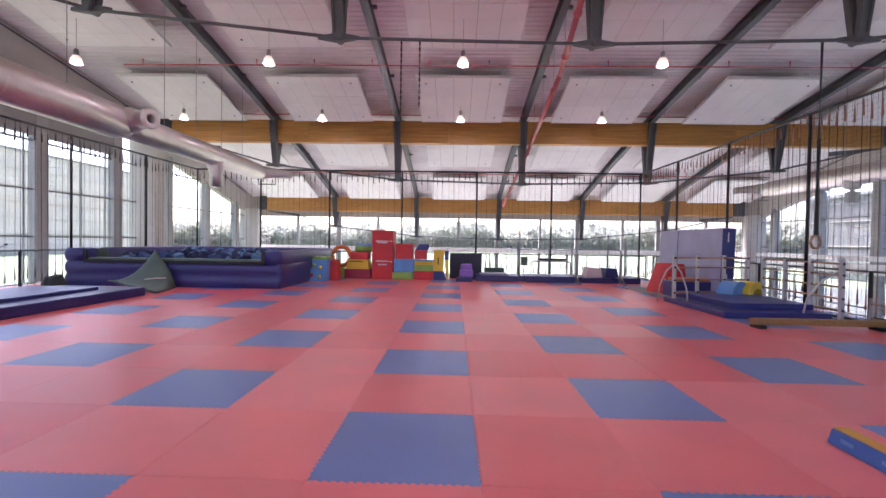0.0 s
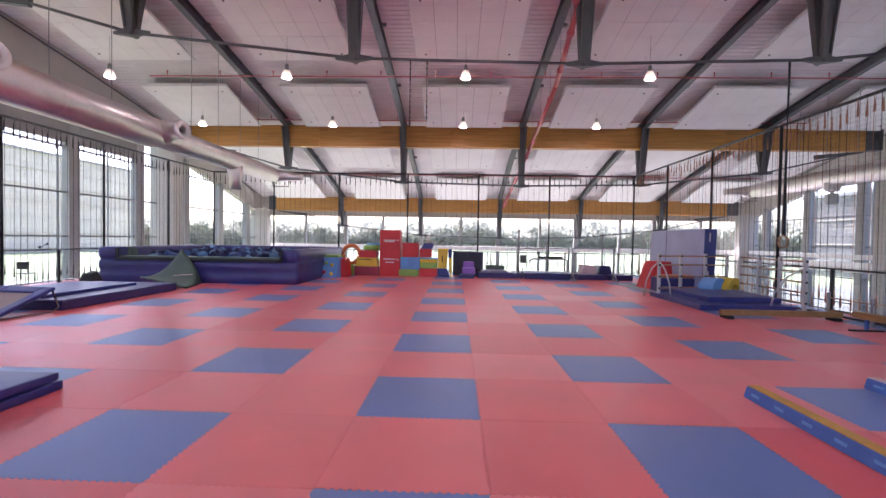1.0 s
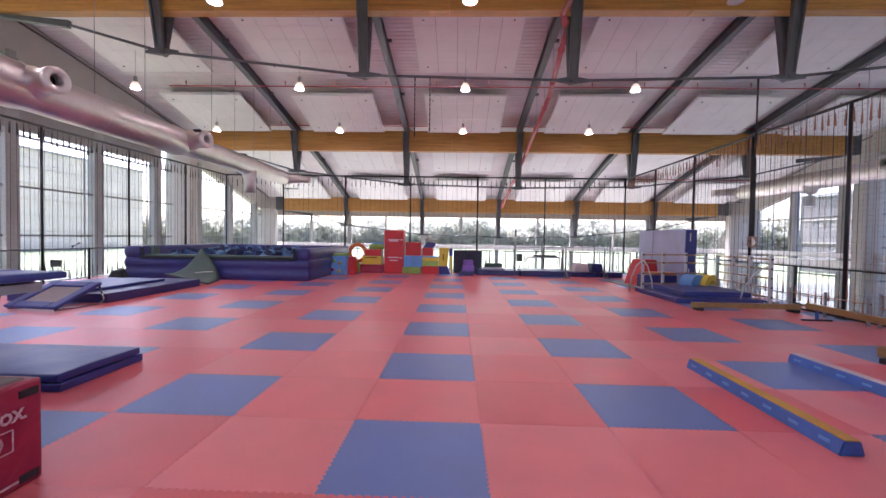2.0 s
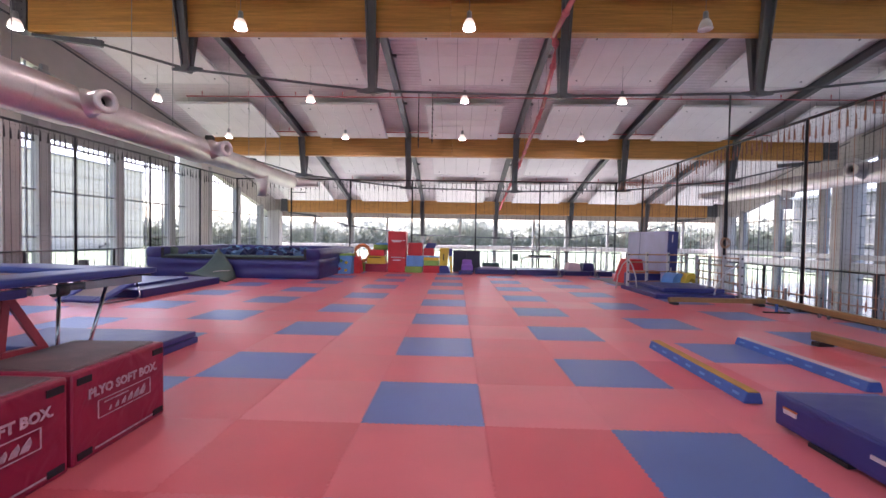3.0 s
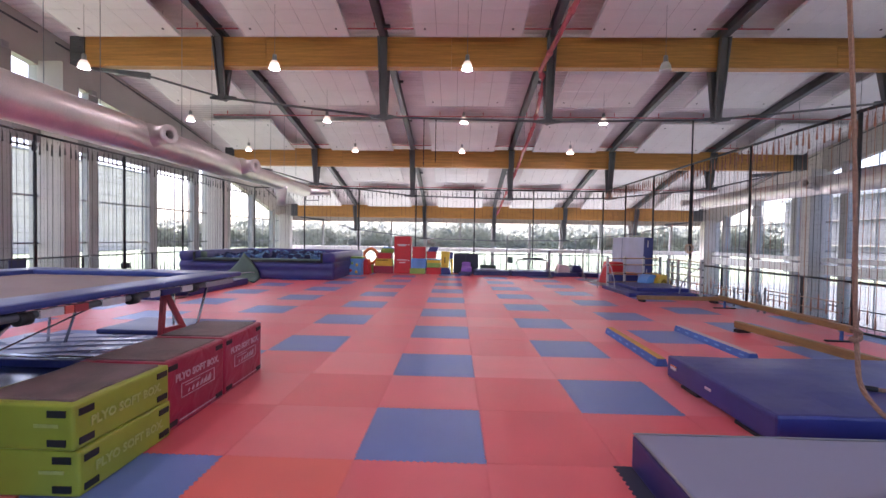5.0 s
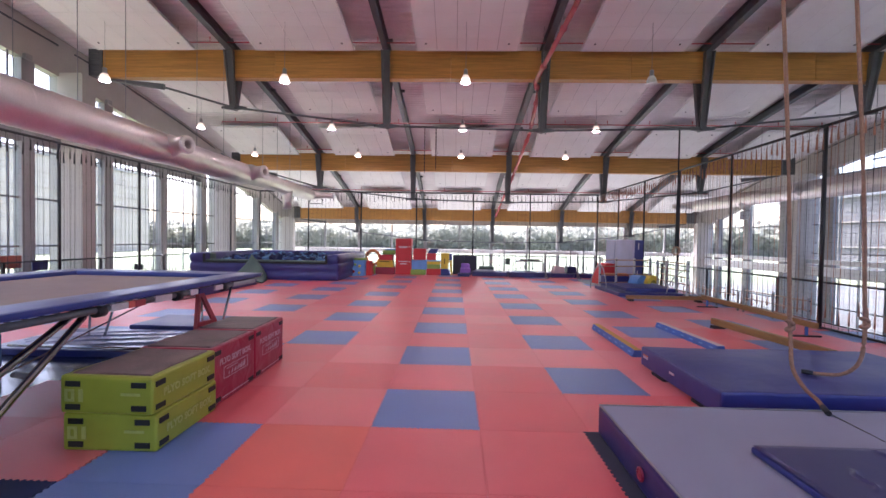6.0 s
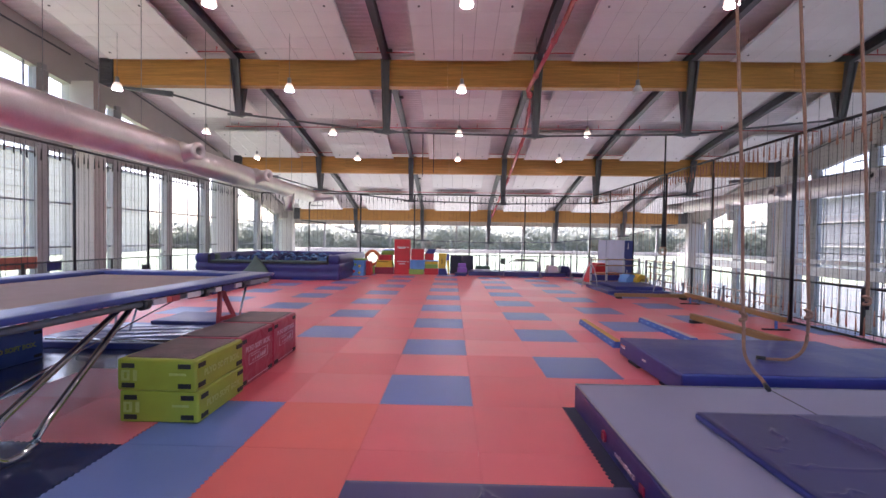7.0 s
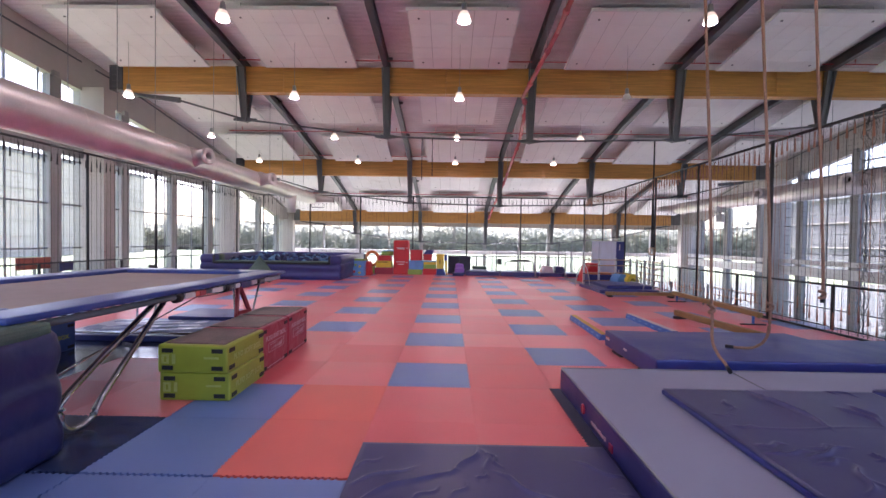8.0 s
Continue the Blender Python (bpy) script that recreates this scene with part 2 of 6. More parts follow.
def tube(bm, pts, r, seg=8, closed=False, cap=True):
    """A round bar along a line of points; r may be one radius for each point."""
    pts = [Vector(p) for p in pts]
    radii = r if isinstance(r, (list, tuple)) else [r] * len(pts)
    rings = []
    up = Vector((0, 0, 1))
    for i, p in enumerate(pts):
        a = pts[i - 1] if (i or closed) else p
        b = pts[(i + 1) % len(pts)] if (i < len(pts) - 1 or closed) else p
        d = (b - a).normalized()
        side = d.cross(up)
        if side.length < 0.05:
            side = d.cross(Vector((1, 0, 0)))
        side.normalize()
        other = side.cross(d)
        rings.append([bm.verts.new(p + radii[i] * (math.cos(2 * math.pi * k / seg) * side + math.sin(2 * math.pi * k / seg) * other)) for k in range(seg)])
    n = len(rings)
    for i in range(n if closed else n - 1):
        a, b = rings[i], rings[(i + 1) % n]
        for k in range(seg):
            f = bm.faces.new((a[k], a[(k + 1) % seg], b[(k + 1) % seg], b[k]))
            f.smooth = True
    if cap and not closed:
        bm.faces.new(rings[0])
        bm.faces.new(rings[-1][::-1])
    return bm


def bar(bm, a, b, w, h, w2=None, h2=None):
    """A straight bar of rectangular section from a to b, which may taper."""
    a, b = Vector(a), Vector(b)
    d = (b - a).normalized()
    side = d.cross(Vector((0, 0, 1)))
    if side.length < 0.05:
        side = d.cross(Vector((0, 1, 0)))
    side.normalize()
    up = side.cross(d)
    w2, h2 = w2 or w, h2 or h
    vs = []
    for p, ww, hh in ((a, w, h), (b, w2, h2)):
        vs += [bm.verts.new(p + side * sx * ww / 2 + up * sz * hh / 2) for sx, sz in ((-1, -1), (1, -1), (1, 1), (-1, 1))]
    for f in ((0, 1, 2, 3), (7, 6, 5, 4), (0, 4, 5, 1), (1, 5, 6, 2), (2, 6, 7, 3), (3, 7, 4, 0)):
        bm.faces.new([vs[i] for i in f])
    return vs


def prism(bm, outline, y0, y1, m=None):
    """An outline in x and z, drawn out from y0 to y1."""
    a = [bm.verts.new((x, y0, z)) for x, z in outline]
    b = [bm.verts.new((x, y1, z)) for x, z in outline]
    n = len(outline)
    for i in range(n):
        bm.faces.new((a[i], a[(i + 1) % n], b[(i + 1) % n], b[i]))
    bm.faces.new(a[::-1])
    bm.faces.new(b)
    if m is not None:
        bmesh.ops.transform(bm, matrix=m, verts=a + b)


def lathe(bm, profile, centre=(0, 0, 0), seg=20):
    rings = []
    for r, z in profile:
        rings.append([bm.verts.new((centre[0] + r * math.cos(2 * math.pi * k / seg), centre[1] + r * math.sin(2 * math.pi * k / seg), centre[2] + z)) for k in range(seg)])
    for a, b in zip(rings, rings[1:]):
        for k in range(seg):
            f = bm.faces.new((a[k], a[(k + 1) % seg], b[(k + 1) % seg], b[k]))
            f.smooth = True


def mesh_of(name, bm, material):
    bmesh.ops.recalc_face_normals(bm, faces=bm.faces[:])
    me = bpy.data.meshes.new(name)
    bm.to_mesh(me)
    bm.free()
    me.materials.append(material)
    return me


def part(name, bm, material, parent, label=""):
    ob = new(name, mesh_of(name, bm, material))
    ob.parent = parent
    return tagged(ob, label)


def thing(name, label, category, m=None, group="", kind=""):
    ob = new(name)
    if m is not None:
        ob.matrix_world = m
    return tagged(ob, label, category, group, kind)


def solid(name, bm, material, label, category="", group="", kind="", m=None):
    ob = new(name, mesh_of(name, bm, material))
    if m is not None:
        ob.matrix_world = m
    return tagged(ob, label, category, group, kind)


def words(text, size, material, parent, m, name="letter", depth=0.0015, bold=0.0):
    """Built-in font, turned into a mesh."""
    cu = bpy.data.curves.new(name, "FONT")
    cu.body, cu.size, cu.extrude, cu.align_x, cu.align_y = text, size, depth, "CENTER", "CENTER"
    cu.resolution_u, cu.offset = 2, bold
    tmp = bpy.data.objects.new(name, cu)
    scene.collection.objects.link(tmp)
    me = bpy.data.meshes.new_from_object(tmp)
    bpy.data.objects.remove(tmp)
    bpy.data.curves.remove(cu)
    src = bmesh.new()
    src.from_mesh(me)
    bpy.data.meshes.remove(me)
    left = set(src.verts)
    while left:
        island, todo = set(), [next(v for v in src.verts if v in left)]
        while todo:
            v = todo.pop()
            if v in island:
                continue
            island.add(v)
            todo += [e.other_vert(v) for e in v.link_edges]
        left -= island
        bm, made = bmesh.new(), {}
        for v in src.verts:
            if v in island:
                made[v] = bm.verts.new(v.co)
        for f in src.faces:
            if f.verts[0] in island:
                bm.faces.new([made[v] for v in f.verts])
        ob = new(name, mesh_of(name, bm, material))
        ob.parent = parent
        ob.matrix_local = m
    src.free()


# ---- structure ----
# SOUTH is an assumed position, set near so daylight reaches the near ceiling
WEST, EAST, NORTH, SOUTH = -13.2, 18.2, 25.0, -17.0
LOW = -4.0
GROUND = -2.6
BEAMS = [-11.9, -2.85, 6.2, 15.25, 24.3]
RAFTERS = [-7.64 + 5.08 * k for k in range(5)]


def arch(y):
    """Underside of the glulam beams along the vaulted roof."""
    return 8.02 - 0.00408 * (y + 10.2) ** 2


def curve_wall(bm, x0, x1, ys, low, high):
    """A wall along y whose foot and head follow functions of y."""
    rows = [[bm.verts.new((x, y, f(y))) for x in (x0, x1) for f in (low, high)] for y in ys]
    for a, b in zip(rows, rows[1:]):
        for i, j in ((0, 1), (1, 3), (3, 2), (2, 0)):
            bm.faces.new((a[i], a[j], b[j], b[i]))
    bm.faces.new([rows[0][i] for i in (0, 1, 3, 2)])
    bm.faces.new([rows[-1][i] for i in (2, 3, 1, 0)])


def span(y0, y1, step=1.0):
    n = max(1, int(round((y1 - y0) / step)))
    return [y0 + (y1 - y0) * k / n for k in range(n + 1)]


# roof: ribbed metal deck
bm = bmesh.new()
prev = None
y = SOUTH - 0.6
while y < NORTH + 0.8:
    for dy, dz in ((0.0, 0.0), (0.025, 0.018), (0.095, 0.018), (0.12, 0.0)):
        row = [bm.verts.new((x, y + dy, arch(y + dy) + 1.12 + dz)) for x in (WEST - 0.3, EAST + 0.3)]
        if prev:
            bm.faces.new((prev[0], prev[1], row[1], row[0]))
        prev = row
    y += 0.19
solid("ceiling", bm, DECK, "pale ribbed metal roof deck, gently vaulted", "ceiling", kind="structure")
bm = bmesh.new()
curve_wall(bm, WEST - 0.4, EAST + 0.4, span(SOUTH - 0.7, NORTH + 0.9, 2), lambda y: arch(y) + 1.25, lambda y: arch(y) + 1.45)
solid("roof", bm, STEEL_GREY, "insulated outer skin of the vaulted roof", "roof", kind="structure")

COLUMNS = []
for b in BEAMS:
    COLUMNS += [b - 1.5, b + 1.5, b + 4.52]
COLUMNS = [c for c in COLUMNS if SOUTH + 0.5 < c < NORTH - 0.5]


def glaze_top(y):
    return arch(y) - 0.15


def side_wall(name, x, face):
    """Glazed side wall under the vault: cream head band, piers at the beams, grey posts and rails between."""
    out = -face * 0.3
    wall = thing(name, "cream side wall with tall glazed bays under the vault", "wall", kind="structure")
    x0, x1 = sorted((x, x + out))
    bm = bmesh.new()
    curve_wall(bm, x0, x1, span(SOUTH, NORTH), glaze_top, lambda y: arch(y) + 1.1)
    part("head_band", bm, CREAM, wall)
    bm = bmesh.new()
    box(bm, x0, x1, SOUTH, NORTH, LOW, GROUND)
    part("plinth", bm, CONCRETE, wall)
    for b in BEAMS:
        bm = bmesh.new()
        curve_wall(bm, min(x0 - 0.03, x + face * 0.78), max(x1 + 0.03, x + face * 0.78), [b - 0.42, b + 0.1], lambda y: LOW, lambda y: arch(y) - 0.02)
        part("pier", bm, CREAM, wall)
    xm = (x0 + x1) / 2 + face * 0.1
    for c in COLUMNS:
        bm = bmesh.new()
        box(bm, xm - 0.13, xm + 0.13, c - 0.2, c + 0.2, LOW, glaze_top(c) - 0.05)
        box(bm, xm - 0.17, xm + 0.17, c - 0.1, c + 0.1, glaze_top(c) - 0.05, glaze_top(c) + 0.12)
        part("post", bm, POST_GREY, wall)
    for z in (-1.3, -0.1, 1.34, 2.8, 4.3, 5.6):
        bm = bmesh.new()
        n = 0
        for y0, y1 in zip(span(SOUTH, NORTH, 1.2), span(SOUTH, NORTH, 1.2)[1:]):
            if max(arch(y0), arch(y1)) - 0.15 > z + 0.3:
                box(bm, xm - 0.03, xm + 0.03, y0, y1, z - 0.03, z + 0.03)
                n += 1
        if n:
            part("transom", bm, STEEL_GREY, wall)
        else:
            bm.free()
    for a, c in zip(BEAMS, BEAMS[1:]):
        bm = bmesh.new()
        xt = x + face * 0.03
        curve_wall(bm, min(x + face * 0.001, xt), max(x + face * 0.001, xt), span(a + 0.15, c - 0.45), lambda y: min(8.3 - 0.08 * y, arch(y) + 0.98) - 0.05, lambda y: min(8.3 - 0.08 * y, arch(y) + 0.98))
        part("head_trim", bm, STEEL_DARK, wall, "dark trim along the wall head")
    bm = bmesh.new()
    box(bm, xm - 0.09 + face * 0.02, xm + 0.09 + face * 0.02, SOUTH, 13.5, 4.46, 5.2)
    part("spandrel", bm, SPANDREL, wall, "grey spandrel band above the lower windows")
    if face < 0:
        for z in (1.83, 2.32, 3.3, 3.8):
            bm = bmesh.new()
            box(bm, xm - 0.015, xm + 0.015, SOUTH, 18.3, z - 0.012, z + 0.012)
            part("glazing_bar", bm, STEEL_GREY, wall)
        for z0, z1 in ((0.8, 1.02), (0.2, 0.66)):
            bm = bmesh.new()
            box(bm, x0 - 0.25, x0 + 0.02, SOUTH, NORTH, z0, z1)
            part("ledge", bm, WHITE_PAINT, wall)
    bm = bmesh.new()
    for y in [c - 0.48 for c in COLUMNS] + [b + s for b in BEAMS for s in (-3.0, 0.48)]:
        box(bm, xm - 0.02, xm + 0.02, y - 0.02, y + 0.02, GROUND, glaze_top(y))
    part("mullion", bm, STEEL_GREY, wall)
    bm = bmesh.new()
    curve_wall(bm, xm - 0.006, xm + 0.006, span(SOUTH, NORTH), lambda y: GROUND, lambda y: glaze_top(y))
    pane = part("pane", bm, GLASS, wall)
    pane.visible_shadow = False
    return wall


side_wall("wall_west", WEST, 1)
side_wall("wall_east", EAST, -1)


def end_wall(name, y, face):
    wall = thing(name, "glazed end wall under the lowest glulam beam", "wall", kind="structure")
    y0, y1 = sorted((y, y - face * 0.3))
    ym = (y0 + y1) / 2
    bm = bmesh.new()
    box(bm, WEST, EAST, y0, y1, arch(y) - 0.1, arch(y) + 1.2)
    part("head_band", bm, CREAM, wall)
    bm = bmesh.new()
    box(bm, WEST, EAST, y0, y1, LOW, GROUND)
    part("plinth", bm, CONCRETE, wall)
    bm = bmesh.new()
    box(bm, WEST, EAST, y0 - 0.05, y1 + 0.05, 0.72, 1.0)
    part("sill", bm, WHITE_PAINT, wall)
    for x in RAFTERS + [-10.4, -5.2, 0.0, 5.2, 10.4, 15.6]:
        main_post = x in RAFTERS
        bm = bmesh.new()
        bar(bm, (x - (0.0 if main_post else 0.08), ym, LOW), (x + (0.0 if main_post else 0.08), ym, arch(y) - 0.05), 0.24 if main_post else 0.13, 0.2)
        part("post", bm, POST_GREY, wall)
    bm = bmesh.new()
    for x in span(WEST + 1, EAST - 1, 1.3):
        box(bm, x - 0.02, x + 0.02, ym - 0.03, ym + 0.03, GROUND, 0.72)
    part("mullion", bm, STEEL_GREY, wall)
    bm = bmesh.new()
    box(bm, WEST, EAST, ym - 0.006, ym + 0.006, GROUND, arch(y) - 0.05)
    pane = part("pane", bm, GLASS, wall)
    pane.visible_shadow = False


end_wall("wall_north", NORTH, -1)
# unseen south wall, added with full glazing to brighten the near ceiling
end_wall("wall_south", SOUTH, 1)

bm = bmesh.new()
box(bm, WEST, EAST, SOUTH, NORTH, LOW - 0.2, LOW)
solid("floor_lower", bm, HALL_FLOOR, "grey sports floor of the hall below", "floor", kind="structure")
DECK_W, DECK_E, DECK_N, DECK_S = -11.75, 7.95, 15.6, -16.8
bm = bmesh.new()
box(bm, DECK_W, DECK_E, DECK_S, DECK_N, -0.45, -0.06)
solid("floor_slab", bm, CONCRETE, "concrete slab of the raised training deck", "floor", kind="structure")
bm = bmesh.new()
box(bm, WEST + 0.02, DECK_W - 0.004, SOUTH + 0.1, NORTH - 0.1, -0.45, -0.062)
solid("floor_walkway", bm, HALL_FLOOR, "grey walkway along the west windows", "floor", kind="structure")

# rafters along the vault
for x in RAFTERS:
    bm = bmesh.new()
    ys = span(SOUTH, NORTH, 1.6)
    curve_wall(bm, x - 0.1, x + 0.1, ys, lambda y: arch(y) + 0.78, lambda y: arch(y) + 0.8)
    curve_wall(bm, x - 0.012, x + 0.012, ys, lambda y: arch(y) + 0.8, lambda y: arch(y) + 1.08)
    curve_wall(bm, x - 0.1, x + 0.1, ys, lambda y: arch(y) + 1.08, lambda y: arch(y) + 1.1)
    for y in ys[::2]:
        box(bm, x + 0.1, x + 0.26, y - 0.04, y + 0.04, arch(y) + 0.9, arch(y) + 0.98)
    solid("rafter", bm, STEEL_DARK, "dark grey steel roof rafter with small cleats", "rafter", "roof rafters", "structure")

NODE = dict(zip(RAFTERS, (0.93, 1.49, 1.6, 1.5, 0.95)))


def truss(b):
    """Glulam beam held up by hanging steel struts and a bowed tie rod."""
    z = arch(b)
    t = thing("roof_truss", "orange-brown glulam roof beam with dark steel struts and tie rod", "roof beam", group="roof trusses")
    for k in range(5):
        a, c = -11.95 + 5.738 * k, -11.95 + 5.738 * (k + 1)
        bm = bmesh.new()
        box(bm, a, c - 0.004, b - 0.16, b + 0.16, z, z + 0.9)
        bmesh.ops.bevel(bm, geom=bm.edges[:], offset=0.012, segments=1, affect="EDGES")
        part("beam_length", bm, WOOD, t)
    for x0, x1 in ((-12.41, -11.96), (16.75, 17.41)):
        bm = bmesh.new()
        box(bm, x0, x1, b - 0.19, b + 0.19, z + 0.04, z + 0.9)
        for zz in (0.15, 0.35, 0.55, 0.75):
            box(bm, x0 + 0.1, x1 - 0.1, b - 0.23, b + 0.23, z + zz, z + zz + 0.03)
        part("end_bracket", bm, STEEL_DARK, t, "dark slotted steel bracket")
    for x, d in NODE.items():
        for s in (-1, 1):
            bm = bmesh.new()
            for off in (-0.075, 0.075):
                bar(bm, (x + off, b + s * 0.06, z - d), (x + off * 1.5, b + s * 0.34, z + 0.82), 0.04, 0.1, 0.05, 0.2)
            bar(bm, (x, b + s * 0.06, z - d), (x, b + s * 0.34, z + 0.82), 0.15, 0.03, 0.23, 0.03)
            part("strut", bm, STEEL_DARK, t)
        bm = bmesh.new()
        bar(bm, (x - 0.42, b, z - d), (x, b, z - d), 0.04, 0.06, 0.14, 0.16)
        bar(bm, (x, b, z - d), (x + 0.42, b, z - d), 0.14, 0.16, 0.04, 0.06)
        tube(bm, [(x, b - 0.15, z - d), (x, b + 0.15, z - d)], 0.08, 10)
        part("node", bm, STEEL_DARK, t)
    line = [(-10.4, b, z - 0.16)] + [(x, b, z - d) for x, d in NODE.items()] + [(16.2, b, z - 0.12)]
    for a, c in zip(line, line[1:]):
        bm = bmesh.new()
        tube(bm, [a, c], 0.035, 8)
        part("tie_rod", bm, STEEL_DARK, t)
    for x, s in ((-11.9, 1), (16.7, -1)):
        bm = bmesh.new()
        bar(bm, (x, b, z - 0.04), (x + s * 1.9, b, z - 0.26), 0.2, 0.06, 0.1, 0.18)
        part("tie_plate", bm, STEEL_DARK, t)
    return t


for b in BEAMS:
    truss(b)

# acoustic panels, two to a bay
PANEL_X = [-10.1 + 5.06 * k for k in range(6)]
PANEL_Y = []
for b in BEAMS[:-1]:
    PANEL_Y += [(b + 1.0, b + 3.8), (b + 5.58, b + 8.36)]


bm = bmesh.new()
tube(bm, [(0, 0, -0.02), (0, 0, 0.01)], 0.03, 8)
FIXING = mesh_of("fixing", bm, STEEL_DARK)
bm = bmesh.new()
tube(bm, [(0, 0, 0.0), (0, 0, 0.5)], 0.006, 5)
HANGER = mesh_of("hanger", bm, STEEL_GREY)


def ceiling_panel(x, y0, y1):
    t = thing("acoustic_panel", "square white suspended acoustic ceiling panel with fine joints", "ceiling panel", group="acoustic panels")
    z0, z1 = arch(y0) + 0.74, arch(y1) + 0.57
    w = 1.57

    def slab(bm, a, c, e, f, low, high):
        zz = lambda y: z0 + (z1 - z0) * (y - y0) / (y1 - y0)
        vs = box(bm, a, c, e, f, 0, 1)
        for v in vs:
            v.co.z = zz(v.co.y) + (low if v.co.z < 0.5 else high)

    bm = bmesh.new()
    for i in range(5):
        for j in range(5):
            a, e = x - w + 0.03 + (2 * w - 0.06) / 5 * i, y0 + 0.03 + (y1 - y0 - 0.06) / 5 * j
            slab(bm, a + 0.006, a + (2 * w - 0.06) / 5 - 0.006, e + 0.006, e + (y1 - y0 - 0.06) / 5 - 0.006, 0.0, 0.008)
    part("tile_field", bm, PANEL_WHITE, t)
    bm = bmesh.new()
    slab(bm, x - w + 0.02, x + w - 0.02, y0 + 0.02, y1 - 0.02, 0.01, 0.06)
    part("backing", bm, PANEL_JOINT, t)
    bm = bmesh.new()
    for a, c, e, f in ((x - w, x - w + 0.035, y0, y1), (x + w - 0.035, x + w, y0, y1), (x - w + 0.035, x + w - 0.035, y0, y0 + 0.035), (x - w + 0.035, x + w - 0.035, y1 - 0.035, y1)):
        slab(bm, a, c, e, f, -0.012, 0.07)
    part("edge_trim", bm, WHITE_PAINT, t)
    for a in (x - 1.25, x + 1.25):
        for e in (y0 + 0.35, y1 - 0.35):
            zz = z0 + (z1 - z0) * (e - y0) / (y1 - y0)
            for name, mesh, h in (("fixing", FIXING, 0.0), ("hanger", HANGER, 0.02)):
                ob = new(name, mesh)
                ob.parent = t
                ob.location = (a, e, zz + h)


for y0, y1 in PANEL_Y:
    for x in PANEL_X:
        ceiling_panel(x, y0, y1)


# ---- safety nets and balustrade ----
def net_fence(name, p, q, posts, top, cord_mat, gap=0.18, mesh=0.13, thick=0.0018):
    """Black posts and top rail, fine square net, hanging cords with toggles at head and foot."""
    p, q = Vector((*p, 0)), Vector((*q, 0))
    length = (q - p).length
    d = (q - p) / length
    side = Vector((-d.y, d.x, 0))
    t = thing(name, "tall dark safety net on black posts with hanging tie cords", "safety net", group="safety nets")
    for s in posts:
        a = p + d * s
        bm = bmesh.new()
        tube(bm, [(a.x, a.y, -0.05), (a.x, a.y, top)], 0.035, 8)
        box(bm, a.x - 0.09, a.x + 0.09, a.y - 0.09, a.y + 0.09, -0.05, 0.012)
        part("post", bm, STEEL_BLACK, t)
    bm = bmesh.new()
    tube(bm, [p + Vector((0, 0, top)), q + Vector((0, 0, top))], 0.034, 8)
    part("top_rail", bm, STEEL_BLACK, t)
    bm = bmesh.new()
    tube(bm, [p + Vector((0, 0, 0.03)), q + Vector((0, 0, 0.03))], 0.025, 6)
    part("foot_rail", bm, STEEL_BLACK, t)
    bm = bmesh.new()
    n = int(length / mesh)
    for k in range(n + 1):
        a = p + d * (length * k / n)
        bar(bm, a + Vector((0, 0, 0.05)), a + Vector((0, 0, top)), thick, thick)
    for k in range(int(top / mesh)):
        z = Vector((0, 0, 0.1 + mesh * k))
        bar(bm, p + z, q + z, thick, thick)
    tagged(part("net", bm, NET, t), kind="stuff")
    rnd = random.Random(int(length * 100))
    cords, toggles = (bmesh.new(), bmesh.new()), bmesh.new()
    for k in range(int(length / gap)):
        a = p + d * (gap * (k + 0.5) + rnd.uniform(-0.03, 0.03)) + side * 0.03
        drop = rnd.uniform(0.05, 0.22)
        size = rnd.uniform(0.22, 0.34)
        bar(cords[0 if rnd.random() < 0.6 else 1], a + Vector((0, 0, 0.06)), a + d * rnd.uniform(-0.03, 0.03) + Vector((0, 0, top)), 0.007, 0.007)
        z = top - drop
        tube(toggles, [a + Vector((0, 0, z)), a + Vector((0, 0, z - 0.5 * size)), a + Vector((0, 0, z - size))], [0.008, 0.016, 0.022], 6)
        z = rnd.uniform(0.4, 0.68)
        tube(toggles, [a + Vector((0, 0, z)), a + Vector((0, 0, z - 0.5 * size)), a + Vector((0, 0, z - size))], [0.008, 0.014, 0.017], 6)
    for bm, m in zip(cords, (STEEL_BLACK, cord_mat)):
        tagged(part("cord", bm, m, t), kind="stuff")
    tagged(part("toggle", toggles, cord_mat, t), kind="stuff")
    return t


NET_TOP = 4.22
net_fence("safety_net", (-11.45, -8.0), (-10.9, 15.1), [0.2, 2.95, 5.85, 8.75, 11.65, 14.55, 17.45, 20.3], NET_TOP, STEEL_BLACK)
net_fence("safety_net", (-10.9, 15.1), (7.36, 15.15), [0.05, 2.7, 5.56, 8.55, 11.6, 14.63, 18.2], NET_TOP, STEEL_BLACK, 0.22)
net_fence("safety_net", (7.42, -10.5), (7.36, 15.15), [3.2, 6.0, 8.95, 11.75, 14.75, 17.5, 20.2, 22.9], NET_TOP, CORD_ORANGE, mesh=0.1, thick=0.0022)

